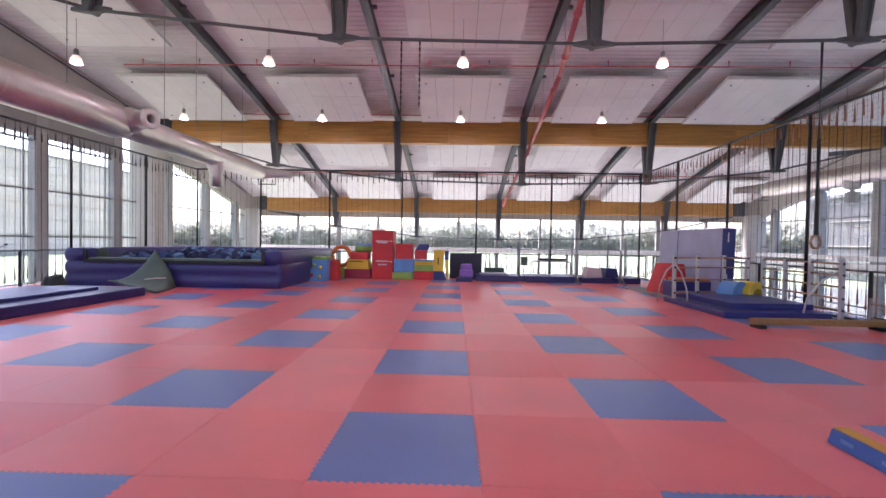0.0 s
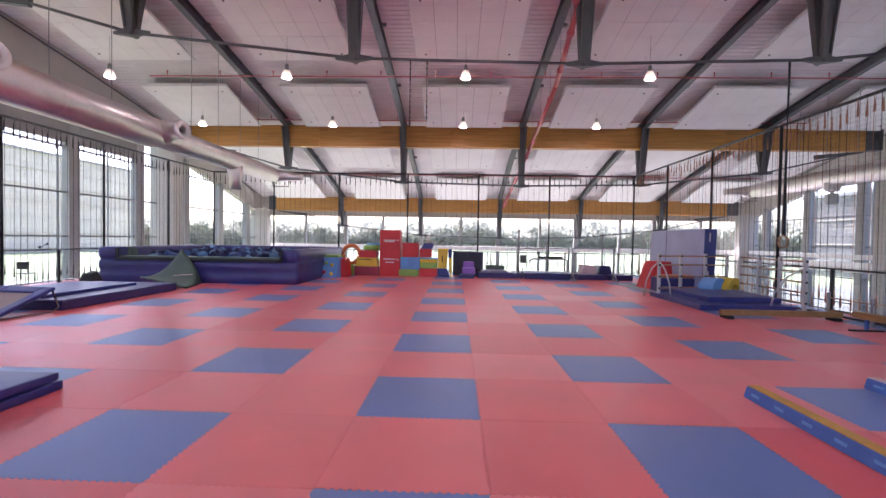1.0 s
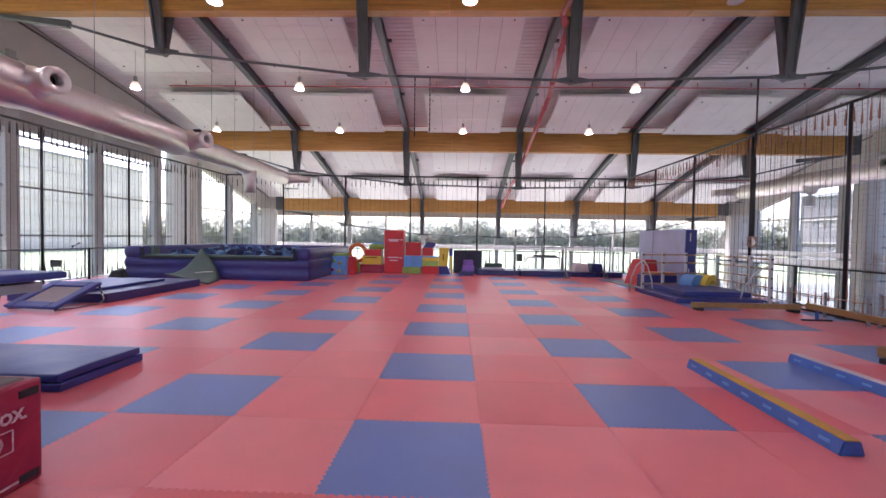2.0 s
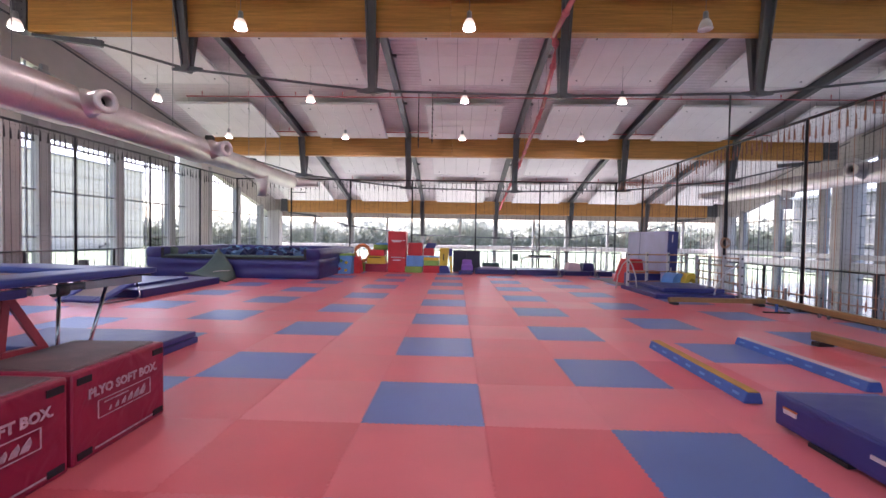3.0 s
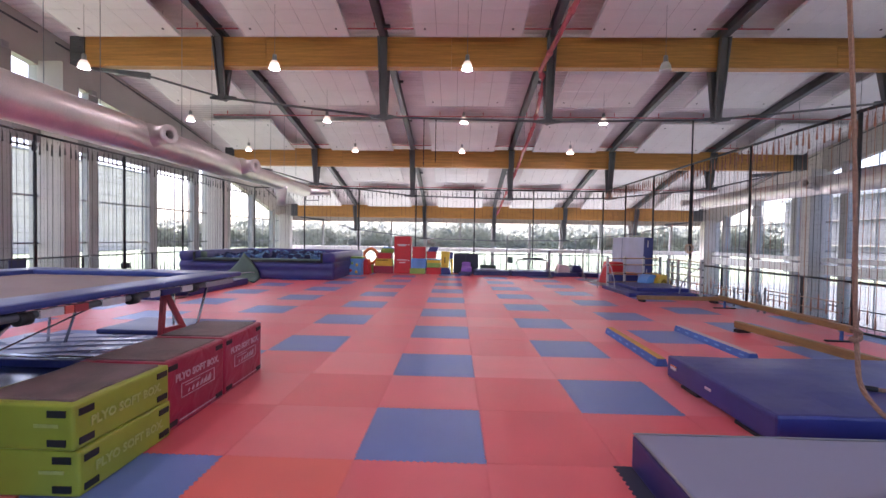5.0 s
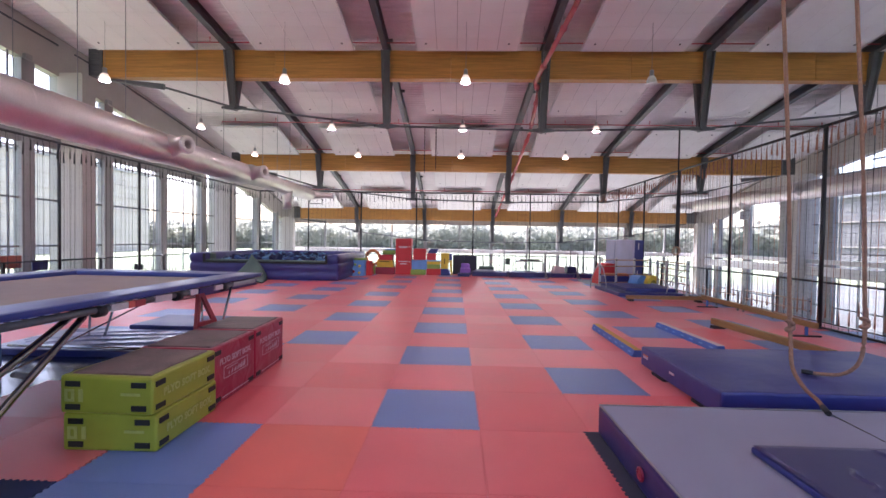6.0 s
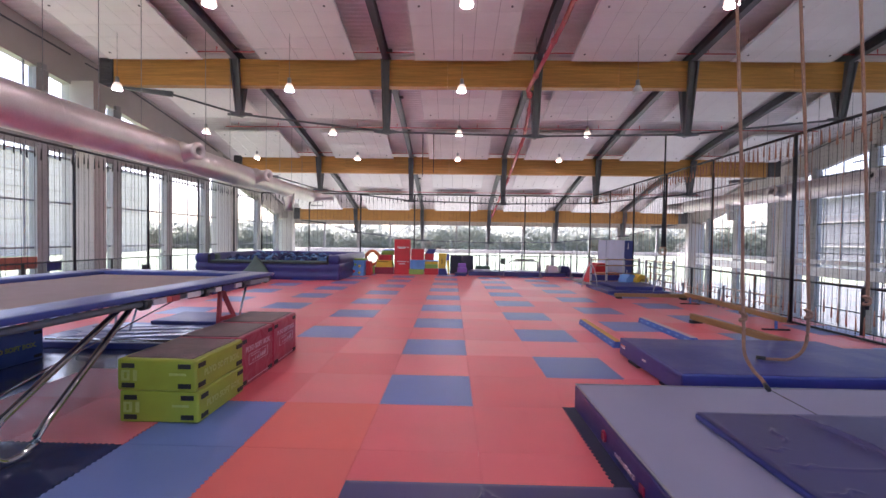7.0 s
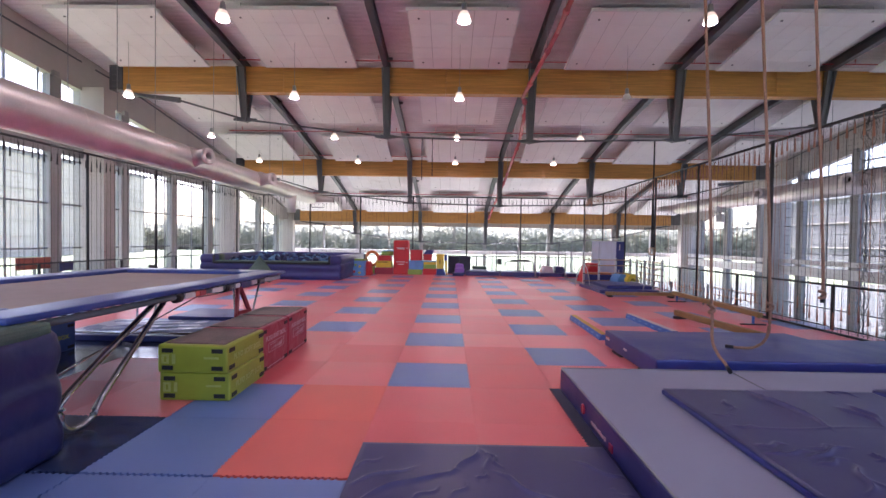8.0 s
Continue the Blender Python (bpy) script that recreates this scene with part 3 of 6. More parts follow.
# gathered folds of net on the east side
t = thing("gathered_net", "dark spare net gathered in loose folds on the east safety net", "safety net")
rnd = random.Random(5)
for y in (-1.05, -1.45, -3.4):
    bm = bmesh.new()
    for k in range(16):
        yy, xx, ph = y + rnd.uniform(-0.11, 0.11), 7.44 + rnd.uniform(-0.03, 0.05), rnd.uniform(0, 6)
        pts = [(xx + 0.02 * math.sin(9 * z + ph), yy + 0.05 * math.sin(6.5 * z + ph) + 0.03 * math.sin(15 * z), z) for z in span(0.06, 4.18, 0.12)]
        tube(bm, pts, 0.0025, 4)
    for k in range(110):
        z = rnd.uniform(0.1, 4.1)
        bar(bm, (7.45, y - 0.13, z), (7.45, y + 0.13, z + rnd.uniform(-0.16, 0.16)), 0.0035, 0.0035)
    part("net_fold", bm, STEEL_BLACK, t)


def balustrade(p, q, top):
    p, q = Vector((*p, 0)), Vector((*q, 0))
    length = (q - p).length
    d = (q - p) / length
    t = thing("balustrade", "steel balustrade with clear glass infill along the deck edge", "balustrade", group="deck balustrades")
    n = max(2, int(length / 3.0))
    for k in range(n + 1):
        a = p + d * (length * k / n)
        bm = bmesh.new()
        box(bm, a.x - 0.016, a.x + 0.016, a.y - 0.035, a.y + 0.035, -0.06, top - 0.01)
        part("post", bm, STEEL_BLACK, t)
    for z, r in ((top, 0.02), (0.06, 0.014)):
        bm = bmesh.new()
        tube(bm, [p + Vector((0, 0, z)), q + Vector((0, 0, z))], r, 8)
        part("rail", bm, STEEL_BLACK, t)
    for k in range(n):
        a, c = p + d * (length * k / n + 0.06), p + d * (length * (k + 1) / n - 0.06)
        bm = bmesh.new()
        bar(bm, a + Vector((0, 0, top / 2 + 0.05)), c + Vector((0, 0, top / 2 + 0.05)), 0.01, top - 0.02)
        part("pane", bm, GLASS, t).visible_shadow = False


RAIL_WEST, RAIL_EAST = 0.96, 0.93
balustrade((-11.7, -15.35), (-11.7, 14.65), RAIL_WEST)
balustrade((-11.6, 15.55), (7.75, 15.55), 0.9)
balustrade((7.8, -15), (7.8, 15), RAIL_EAST)



# ---- ducts, pipes and lamps under the roof ----
def air_duct(name, axis, radii, nozzles, drop, sign, z):
    """axis: x at a given y. Round galvanised duct, stepping down along its run, with jet nozzles."""
    t = thing(name, "large round galvanised air duct with jet nozzles, hung on wires", "air duct", group="air ducts")
    for (y0, r0), (y1, r1) in zip(radii, radii[1:]):
        bm = bmesh.new()
        n = max(2, int((y1 - y0) / 1.2))
        pts, rr = [], []
        for k in range(n + 1):
            yy = y0 + (y1 - y0) * k / n
            pts.append((axis(yy), yy, z))
            rr.append(r0)
        if r1 != r0:
            pts[-1] = (axis(y1 - 0.25), y1 - 0.25, z)
            pts.append((axis(y1), y1, z))
            rr.append(r1)
        tube(bm, pts, rr, 28, cap=False)
        part("duct_length", bm, GALV, t)
        for k in range(1, n):
            yy = y0 + (y1 - y0) * k / n
            bm = bmesh.new()
            tube(bm, [(axis(yy - 0.02), yy - 0.02, z), (axis(yy + 0.02), yy + 0.02, z)], r0 + 0.004, 28, cap=False)
            part("seam", bm, GALV, t)
            bm = bmesh.new()
            tube(bm, [(axis(yy), yy, z + r0), (axis(yy), yy, arch(yy) + 1.1)], 0.008, 5)
            part("hanging_wire", bm, STEEL_GREY, t)
    for y in nozzles:
        r = [r0 for (y0, r0), (y1, r1) in zip(radii, radii[1:]) if y0 <= y <= y1][0]
        x = axis(y)
        axis_dir = Vector((sign * 1.0, -0.25, 0.0)).normalized()
        m = Matrix.Translation((x, y + 0.2, z + 0.06)) @ axis_dir.to_track_quat("Z", "Y").to_matrix().to_4x4()
        bm = bmesh.new()
        lathe(bm, [(0.28, 0.0), (0.28, 0.3), (0.23, 0.44), (0.205, 0.5), (0.205, 0.75), (0.225, 0.76), (0.225, 0.84), (0.205, 0.855), (0.115, 0.85), (0.1, 0.83), (0.095, 0.55)], seg=24)
        bmesh.ops.transform(bm, matrix=m, verts=bm.verts[:])
        nozzle = part("nozzle", bm, GALV, t)
        bm = bmesh.new()
        lathe(bm, [(0.0, 0.66), (0.098, 0.66), (0.098, 0.64), (0.0, 0.64)], seg=16)
        bmesh.ops.transform(bm, matrix=m, verts=bm.verts[:])
        part("nozzle_mouth", bm, BLACK, nozzle, "dark nozzle opening")
    if drop:
        bm = bmesh.new()
        x = axis(drop)
        tube(bm, [(x, drop, z - 0.1), (x + sign * 0.05, drop, z - 0.45), (x + sign * 0.05, drop, z - 0.6), (x + sign * 0.05, drop, z - 0.95)], [0.28, 0.22, 0.19, 0.19], 20)
        part("branch", bm, GALV if sign > 0 else WHITE_PAINT, t)
    y1, r1 = radii[-1]
    bm = bmesh.new()
    x = axis(y1)
    tube(bm, [(x, y1 - 0.02, z), (x + sign * 0.25, y1 + 0.3, z), (x + sign * 0.7, y1 + 0.42, z), (x + sign * 1.05, y1 + 0.42, z - 0.02)], [r1, r1 * 0.9, r1 * 0.62, r1 * 0.55], 20)
    part("end_elbow", bm, GALV, t)
    bm = bmesh.new()
    tube(bm, [(x + sign * 0.1, y1 - 0.3, z - r1), (x + sign * 0.1, y1 - 0.3, z - r1 - 0.22), (x + sign * 0.75, y1 - 0.3, z - r1 - 0.22), (x + sign * 0.75, y1 - 0.3, z - r1)], 0.02, 6)
    part("bracket", bm, STEEL_BLACK, t)


air_duct("air_duct", lambda y: -7.75, [(-16.9, 0.405), (2.9, 0.37), (7.2, 0.31), (14.0, 0.27)], (-7.6, 2.65, 6.95), 10.9, 1, 3.94)
air_duct("air_duct", lambda y: 13.2, [(-16.9, 0.38), (5.0, 0.36), (9.0, 0.32), (16.5, 0.27)], (-4.5, 0.5, 4.8, 8.8), 12.4, -1, 3.84)


def sprinkler_pipe(y, z, x0, x1, r):
    t = thing("sprinkler_pipe", "thin red sprinkler pipe running below the roof", "pipe", group="sprinkler pipes")
    bm = bmesh.new()
    tube(bm, [(x0, y, z), (x1, y, z)], r, 8)
    part("pipe", bm, RED_PIPE, t)
    for x in span(x0 + 0.6, x1 - 0.6, 1.75):
        bm = bmesh.new()
        tube(bm, [(x, y, z), (x, y, z + 0.16)], 0.012, 6)
        tube(bm, [(x, y, z + 0.1), (x, y, z + 0.18)], 0.022, 6)
        part("sprinkler_head", bm, RED_PIPE, t)


for b in BEAMS[:-1]:
    sprinkler_pipe(b + 4.62, arch(b + 4.62) + 0.55, -10.6, 15.8, 0.022)
    sprinkler_pipe(b - 0.45, arch(b - 0.45) + 0.95, -10.6, 15.8, 0.022)
t = thing("supply_pipe", "red painted main water pipe under the roof beams", "pipe")
main = [(2.95, -3.0, 9.0), (2.66, 3.0, 7.62), (2.2, 5.9, 6.76), (2.45, 6.6, 6.72), (2.76, 10.0, 6.2), (2.8, 15.0, 5.26), (2.7, 24.0, 3.5)]
for a, c in zip(main, main[1:]):
    bm = bmesh.new()
    tube(bm, [a, c], 0.07, 12)
    part("pipe", bm, RED_PIPE, t)
    n = max(1, round((Vector(c) - Vector(a)).length / 1.5))
    for f in [(k + 0.5) / n for k in range(n)]:
        m = Vector(a).lerp(Vector(c), f)
        dirn = (Vector(c) - Vector(a)).normalized() * 0.06
        bm = bmesh.new()
        tube(bm, [m - dirn, m - dirn * 0.6, m + dirn * 0.6, m + dirn], [0.08, 0.098, 0.098, 0.08], 12)
        part("coupling", bm, RED_PIPE, t)
        bm = bmesh.new()
        tube(bm, [m, (m.x, m.y, arch(m.y) + 1.12)], 0.008, 5)
        part("hanger", bm, STEEL_GREY, t)


def pendant_lamp(lit):
    t = thing("pendant_lamp", "bell-shaped pendant lamp with glowing glass" if lit else "bell-shaped pendant lamp, switched off", "lamp", group="pendant lamps")
    bm = bmesh.new()
    lathe(bm, [(0.0, 0.27), (0.055, 0.27), (0.065, 0.2), (0.07, 0.1), (0.085, 0.08), (0.09, 0.06), (0.0, 0.06)], seg=16)
    part("cap", bm, STEEL_GREY, t)
    bm = bmesh.new()
    lathe(bm, [(0.085, 0.07), (0.12, 0.02), (0.15, -0.06)], seg=20)
    part("shade", bm, LAMP_GLASS if lit else LAMP_OFF, t)
    bm = bmesh.new()
    lathe(bm, [(0.15, -0.06), (0.165, -0.15), (0.17, -0.17), (0.155, -0.165), (0.0, -0.15)], seg=20)
    skirt = part("shade_skirt", bm, LAMP_GLOW if lit else LAMP_OFF, t)
    if lit:
        bm = bmesh.new()
        lathe(bm, [(0.0, -0.166), (0.08, -0.168), (0.145, -0.172), (0.0, -0.19)], seg=16)
        part("bulb", bm, LAMP_BULB, skirt, "bright lamp opening")
    bm = bmesh.new()
    lathe(bm, [(0.172, -0.16), (0.178, -0.17), (0.172, -0.18), (0.16, -0.175)], seg=20)
    part("rim", bm, WHITE_PAINT, skirt)
    return t


lamps = {True: pendant_lamp(True), False: pendant_lamp(False)}
first = {True: True, False: True}
for y, z in ((-9.6, 6.5), (-4.8, 6.5), (0.0, 6.52), (4.2, 6.27), (8.85, 6.13), (13.4, 5.95)):
    for x in (-10.35, -5.15, -0.03, 5.1):
        lit = not (x > 5 and y == 4.2)
        src = lamps[lit]
        lamp = src if first[lit] else copy_thing(src, pose(x, y, z))
        lamp.matrix_world = pose(x, y, z) @ Matrix.Scale(0.86, 4)
        first[lit] = False
        bm = bmesh.new()
        tube(bm, [(0, 0, 0.26), (0, 0, (arch(y) + 0.62 - z) / 0.86)], 0.006, 5)
        part("cable", bm, STEEL_GREY, lamp)

t = thing("hanging_chain", "black chains hanging from the roof tie rod", "chain")
for x, low in ((-1.3, 3.95), (-0.93, 4.05)):
    bm = bmesh.new()
    z = arch(6.2) - 1.5
    k = 0
    while z > low:
        bar(bm, (x, 6.2, z), (x, 6.2, z - 0.07), 0.035 if k % 2 else 0.016, 0.016 if k % 2 else 0.035)
        z -= 0.06
        k += 1
    part("chain", bm, STEEL_BLACK, t)

t = thing("gymnastic_rings", "pair of gymnastic rings on black webbing straps", "gym rings")
for dx, dy in ((-0.05, -0.03), (0.05, 0.06)):
    bm = bmesh.new()
    bar(bm, (6.92 + dx * 0.3, 6.2, arch(6.2) - 1.5), (6.92 + dx * 0.6, 6.2 + dy, 3.5), 0.022, 0.01)
    bar(bm, (6.92 + dx * 0.6, 6.2 + dy, 3.5), (6.92 + dx, 6.2 + dy, 1.62), 0.04, 0.025)
    part("strap", bm, BLACK, t)
    bm = bmesh.new()
    tube(bm, [(6.92 + dx + 0.1 * math.cos(a), 6.2 + dy, 1.49 + 0.13 * math.sin(a)) for a in [2 * math.pi * k / 20 for k in range(20)]], 0.016, 8, closed=True)
    part("ring", bm, WOOD_RAIL, t, "wooden ring")


# ---- foam pit and mats ----
def swept_wall(bm, path, closed, z0, z1, waves, depth):
    """A soft wall with bulging bands, swept along a plan line; depth: its thickness."""
    n = len(path)
    rows = []
    for i, p in enumerate(path):
        a = path[i - 1] if (closed or i) else p
        c = path[(i + 1) % n] if (closed or i < n - 1) else p
        d = (Vector(c) - Vector(a)).normalized()
        out = Vector((d.y, -d.x))
        prof = []
        for k in range(4 * waves + 1):
            s = k / (4 * waves)
            bulge = 0.05 * abs(math.sin(math.pi * waves * s)) ** 0.7 - 0.05
            prof.append((bulge + 0.012 * noise.noise(Vector((p[0] * 1.6, p[1] * 1.6, s * 3))), z0 + (z1 - z0) * s))
        prof += [(-0.12, z1 + 0.015), (-depth + 0.1, z1 + 0.015), (-depth, z1 - 0.05), (-depth, z0)]
        rows.append([bm.verts.new((p[0] + out.x * o, p[1] + out.y * o, z)) for o, z in prof])
    m = len(rows[0])
    for i in range(n if closed else n - 1):
        a, b = rows[i], rows[(i + 1) % n]
        for k in range(m - 1):
            bm.faces.new((a[k], b[k], b[k + 1], a[k + 1])).smooth = True
    if not closed:
        bm.faces.new(rows[0])
        bm.faces.new(rows[-1][::-1])


def foam_pit():
    t = thing("foam_pit", "purple inflatable foam pit filled with blue foam cubes", "foam pit")
    x0, x1, y0, y1 = -11.1, -4.93, 9.22, 14.5
    r = 0.21

    def rounded(x0, x1, y0, y1, q=0.14):
        pts = []
        for cx, cy, a0 in ((x1 - q, y0 + q, -90), (x1 - q, y1 - q, 0), (x0 + q, y1 - q, 90), (x0 + q, y0 + q, 180)):
            pts += [(cx + q * math.cos(radians(a0 + 22.5 * k)), cy + q * math.sin(radians(a0 + 22.5 * k))) for k in range(5)]
        return pts

    def finer(pts, closed):
        out = []
        for i in range(len(pts) if closed else len(pts) - 1):
            a, c = Vector(pts[i]), Vector(pts[(i + 1) % len(pts)])
            n = max(1, int((c - a).length / 0.35))
            out += [tuple(a.lerp(c, k / n)) for k in range(n)]
        return out if closed else out + [pts[-1]]

    ring = rounded(x0, x1, y0, y1)
    bm = bmesh.new()
    swept_wall(bm, finer(ring, True), True, 0.0, 0.68, 2, 0.45)
    part("lower_wall", bm, PVC_PURPLE, t)
    bm = bmesh.new()
    swept_wall(bm, finer([(x1 - 0.5, y0)] + ring + [(x0 + 0.7, y0)], False), False, 0.685, 1.03, 1, 0.42)
    part("upper_wall", bm, PVC_PURPLE, t)
    bm = bmesh.new()
    box(bm, x0 + 0.7, x1 - 0.5, y0 - 0.02, y0 + 0.05, 0.66, 0.74)
    for x in (x0 + 0.62, x1 - 0.54):
        box(bm, x, x + 0.08, y0 - 0.02, y0 + 0.05, 0.66, 1.02)
    part("edge_strip", bm, BLACK, t, "black edging strip")
    bm = soft_box(x0 + 0.7, x1 - 0.55, y0 + 0.06, y0 + 0.42, 0.7, 0.79, 0.03)
    part("lip_pad", bm, GREEN_DARK, t, "dark green lip pad")
    bm = soft_box(x0 + 0.3, x0 + 0.78, y0 + 0.35, y0 + 0.75, 0.7, 1.05, 0.12, 3)
    part("corner_pad", bm, GREEN_DARK, t, "dark green corner pad")
    bm = bmesh.new()
    box(bm, x0 + 2 * r, x1 - 2 * r, y0 + 2 * r, y1 - 2 * r, 0.02, 0.62)
    part("filling", bm, PVC_NAVY, t)
    rnd = random.Random(4)
    for k in range(230):
        x, y = rnd.uniform(x0 + 0.6, x1 - 0.6), rnd.uniform(y0 + 0.55, y1 - 0.6)
        c = rnd.choice((FOAM_DARK, PVC_DUSK, FOAM_DARK, FOAM_MID, FOAM_DARK, PVC_DUSK, FOAM_DARK))
        key = c.name
        if key not in cube_mesh:
            cube_mesh[key] = mesh_of("foam_cube", soft_box(-0.11, 0.11, -0.11, 0.11, -0.1, 0.1, 0.012, 1), c)
        ob = new("foam_cube", cube_mesh[key])
        ob.parent = t
        ob.matrix_local = pose(x, y, rnd.uniform(0.62, 0.80) + 0.10 * (y - y0) / 5, rnd.uniform(0, 90), rnd.uniform(0, 90), rnd.uniform(0, 90))


PVC_DUSK = surface("foam_dusk_blue", (0.09, 0.19, 0.33), 0.9, vary=0.15)
FOAM_DARK = surface("foam_dark_navy", (0.018, 0.024, 0.075), 0.9, vary=0.2)
FOAM_MID = surface("foam_mid_blue", (0.035, 0.07, 0.18), 0.9, vary=0.2)
cube_mesh = {}
foam_pit()

# dark green mat, one corner pulled up onto the pit
bm = bmesh.new()
B0, R0, L0, T0 = Vector((-7.4, 7.8, 0.05)), Vector((-7.72, 9.0, 0.1)), Vector((-9.15, 8.45, 0.25)), Vector((-8.5, 9.28, 1.02))
rows = []
for i in range(15):
    row = []
    for j in range(15):
        u, v = i / 14, j / 14
        p = B0 * (1 - u) * (1 - v) + R0 * u * (1 - v) + L0 * (1 - u) * v + T0 * u * v
        p.z = 0.05 + 0.2 * v * (1 - u) + 0.97 * u ** 2.1 * v ** 0.65 + 0.012 * noise.noise(Vector((u * 4, v * 14, 2)))
        row.append(bm.verts.new(p))
    rows.append(row)
for a, b in zip(rows, rows[1:]):
    for j in range(14):
        bm.faces.new((a[j], a[j + 1], b[j + 1], b[j])).smooth = True
lower = bmesh.ops.extrude_face_region(bm, geom=bm.faces[:])
for v in [g for g in lower["geom"] if isinstance(g, bmesh.types.BMVert)]:
    v.co.z -= 0.045
t = thing("landing_ramp", "dark green mat with one corner pulled up onto the foam pit", "mat")
part("mat", bm, GREEN_DARK, t)
bm = bmesh.new()
tube(bm, [(-8.25, 8.55, 0.27), (-8.0, 8.6, 0.3), (-7.8, 8.72, 0.3)], 0.012, 6)
part("strap", bm, WHITE_PRINT, t, "pale strap")


def folding_mat(name, x0, x1, y0, y1, z0, z1, material, label, m=None, puff=0.01, sag=0.012, r=0.02, seams=(), seed=0, cuts=7):
    t = thing(name, label, "mat", m)
    part("cover", soft_box(x0, x1, y0, y1, z0, z1, r, 2, cuts, sag, puff, seed), material, t)
    for s in seams:
        bm = bmesh.new()
        box(bm, x0 + 0.01, x1 - 0.01, s - 0.006, s + 0.006, z0 + 0.01, z1 + 0.004 + puff * 0.5)
        part("fold_seam", bm, BLACK, t)
    return t


folding_mat("tumbling_mat", -9.6, -7.45, 4.25, 7.5, 0.0, 0.2, PVC_NAVY, "navy vinyl tumbling mat on the floor mats", r=0.03)
folding_mat("tumbling_mat", -9.5, -7.95, 4.4, 6.75, 0.205, 0.27, PVC_BLUE, "thinner blue mat lying on a navy mat", r=0.015, seed=2)
folding_mat("tumbling_mat", -11.2, -9.7, 6.4, 8.6, 0.0, 0.06, PVC_NAVY, "thin navy mat beside the foam pit", r=0.015, seed=3)
bm = soft_box(-10.85, -10.35, 8.3, 8.7, 0.06, 0.36, 0.08, 2, 6, 0.0, 0.0, 5)
for v in bm.verts:
    h = (v.co.z - 0.06) / 0.3
    v.co.x = -10.6 + (v.co.x + 10.6) * (1 - 0.55 * h) + 0.04 * noise.noise(v.co * 9) - 0.06 * h
    v.co.y = 8.5 + (v.co.y - 8.5) * (1 - 0.5 * h) + 0.04 * noise.noise(v.co * 8 + Vector((3, 0, 0)))
    v.co.z += 0.12 * h * noise.noise(v.co * 7)
solid("sports_bag", bm, BLACK, "crumpled black fabric bag beside the foam pit", "bag")


def mini_trampoline():
    t = thing("mini_trampoline", "small tilted trampoline with blue frame pad", "mini trampoline", pose(-8.0, 3.68, 0.25, 22, 0, -6))
    bm = bmesh.new()
    box(bm, -0.36, 0.36, -0.3, 0.3, -0.01, 0.0)
    part("bed", bm, TRAMP_BED, t)
    for x0, x1, y0, y1 in ((-0.56, -0.36, -0.5, 0.5), (0.36, 0.56, -0.5, 0.5), (-0.36, 0.36, -0.5, -0.3), (-0.36, 0.36, 0.3, 0.5)):
        part("frame_pad", soft_box(x0, x1, y0, y1, -0.03, 0.035, 0.03, 2), PVC_BLUE, t)
    for x in (-0.5, 0.5):
        bm = bmesh.new()
        tube(bm, [(x, -0.47, -0.02), (x, -0.48, -0.05), (x, 0.3, -0.38), (x, 0.46, -0.36), (x, 0.47, -0.02)], 0.018, 8)
        part("leg", bm, CHROME, t)


mini_trampoline()
folding_mat("folded_mat", -5.9, -3.8, -0.62, 0.42, 0.0, 0.085, PVC_BLUE, "blue folding mat, folded double, on the floor", r=0.02, seed=7)
folding_mat("folded_mat", -5.9, -3.82, -0.62, 0.40, 0.09, 0.165, PVC_BLUE, "upper leaf of a folded blue mat", r=0.02, seed=8)


# ---- trampoline ----
def smooth(pts, n=8):
    """Points along a soft curve through the given ones."""
    P, fine = [Vector(p) for p in pts], []
    for i in range(len(P) - 1):
        a, b, c, d = P[max(i - 1, 0)], P[i], P[i + 1], P[min(i + 2, len(P) - 1)]
        for k in range(n):
            u = k / n
            fine.append(0.5 * ((2 * b) + (c - a) * u + (2 * a - 5 * b + 4 * c - d) * u * u + (3 * b - a - 3 * c + d) * u ** 3))
    return fine + [P[-1]]


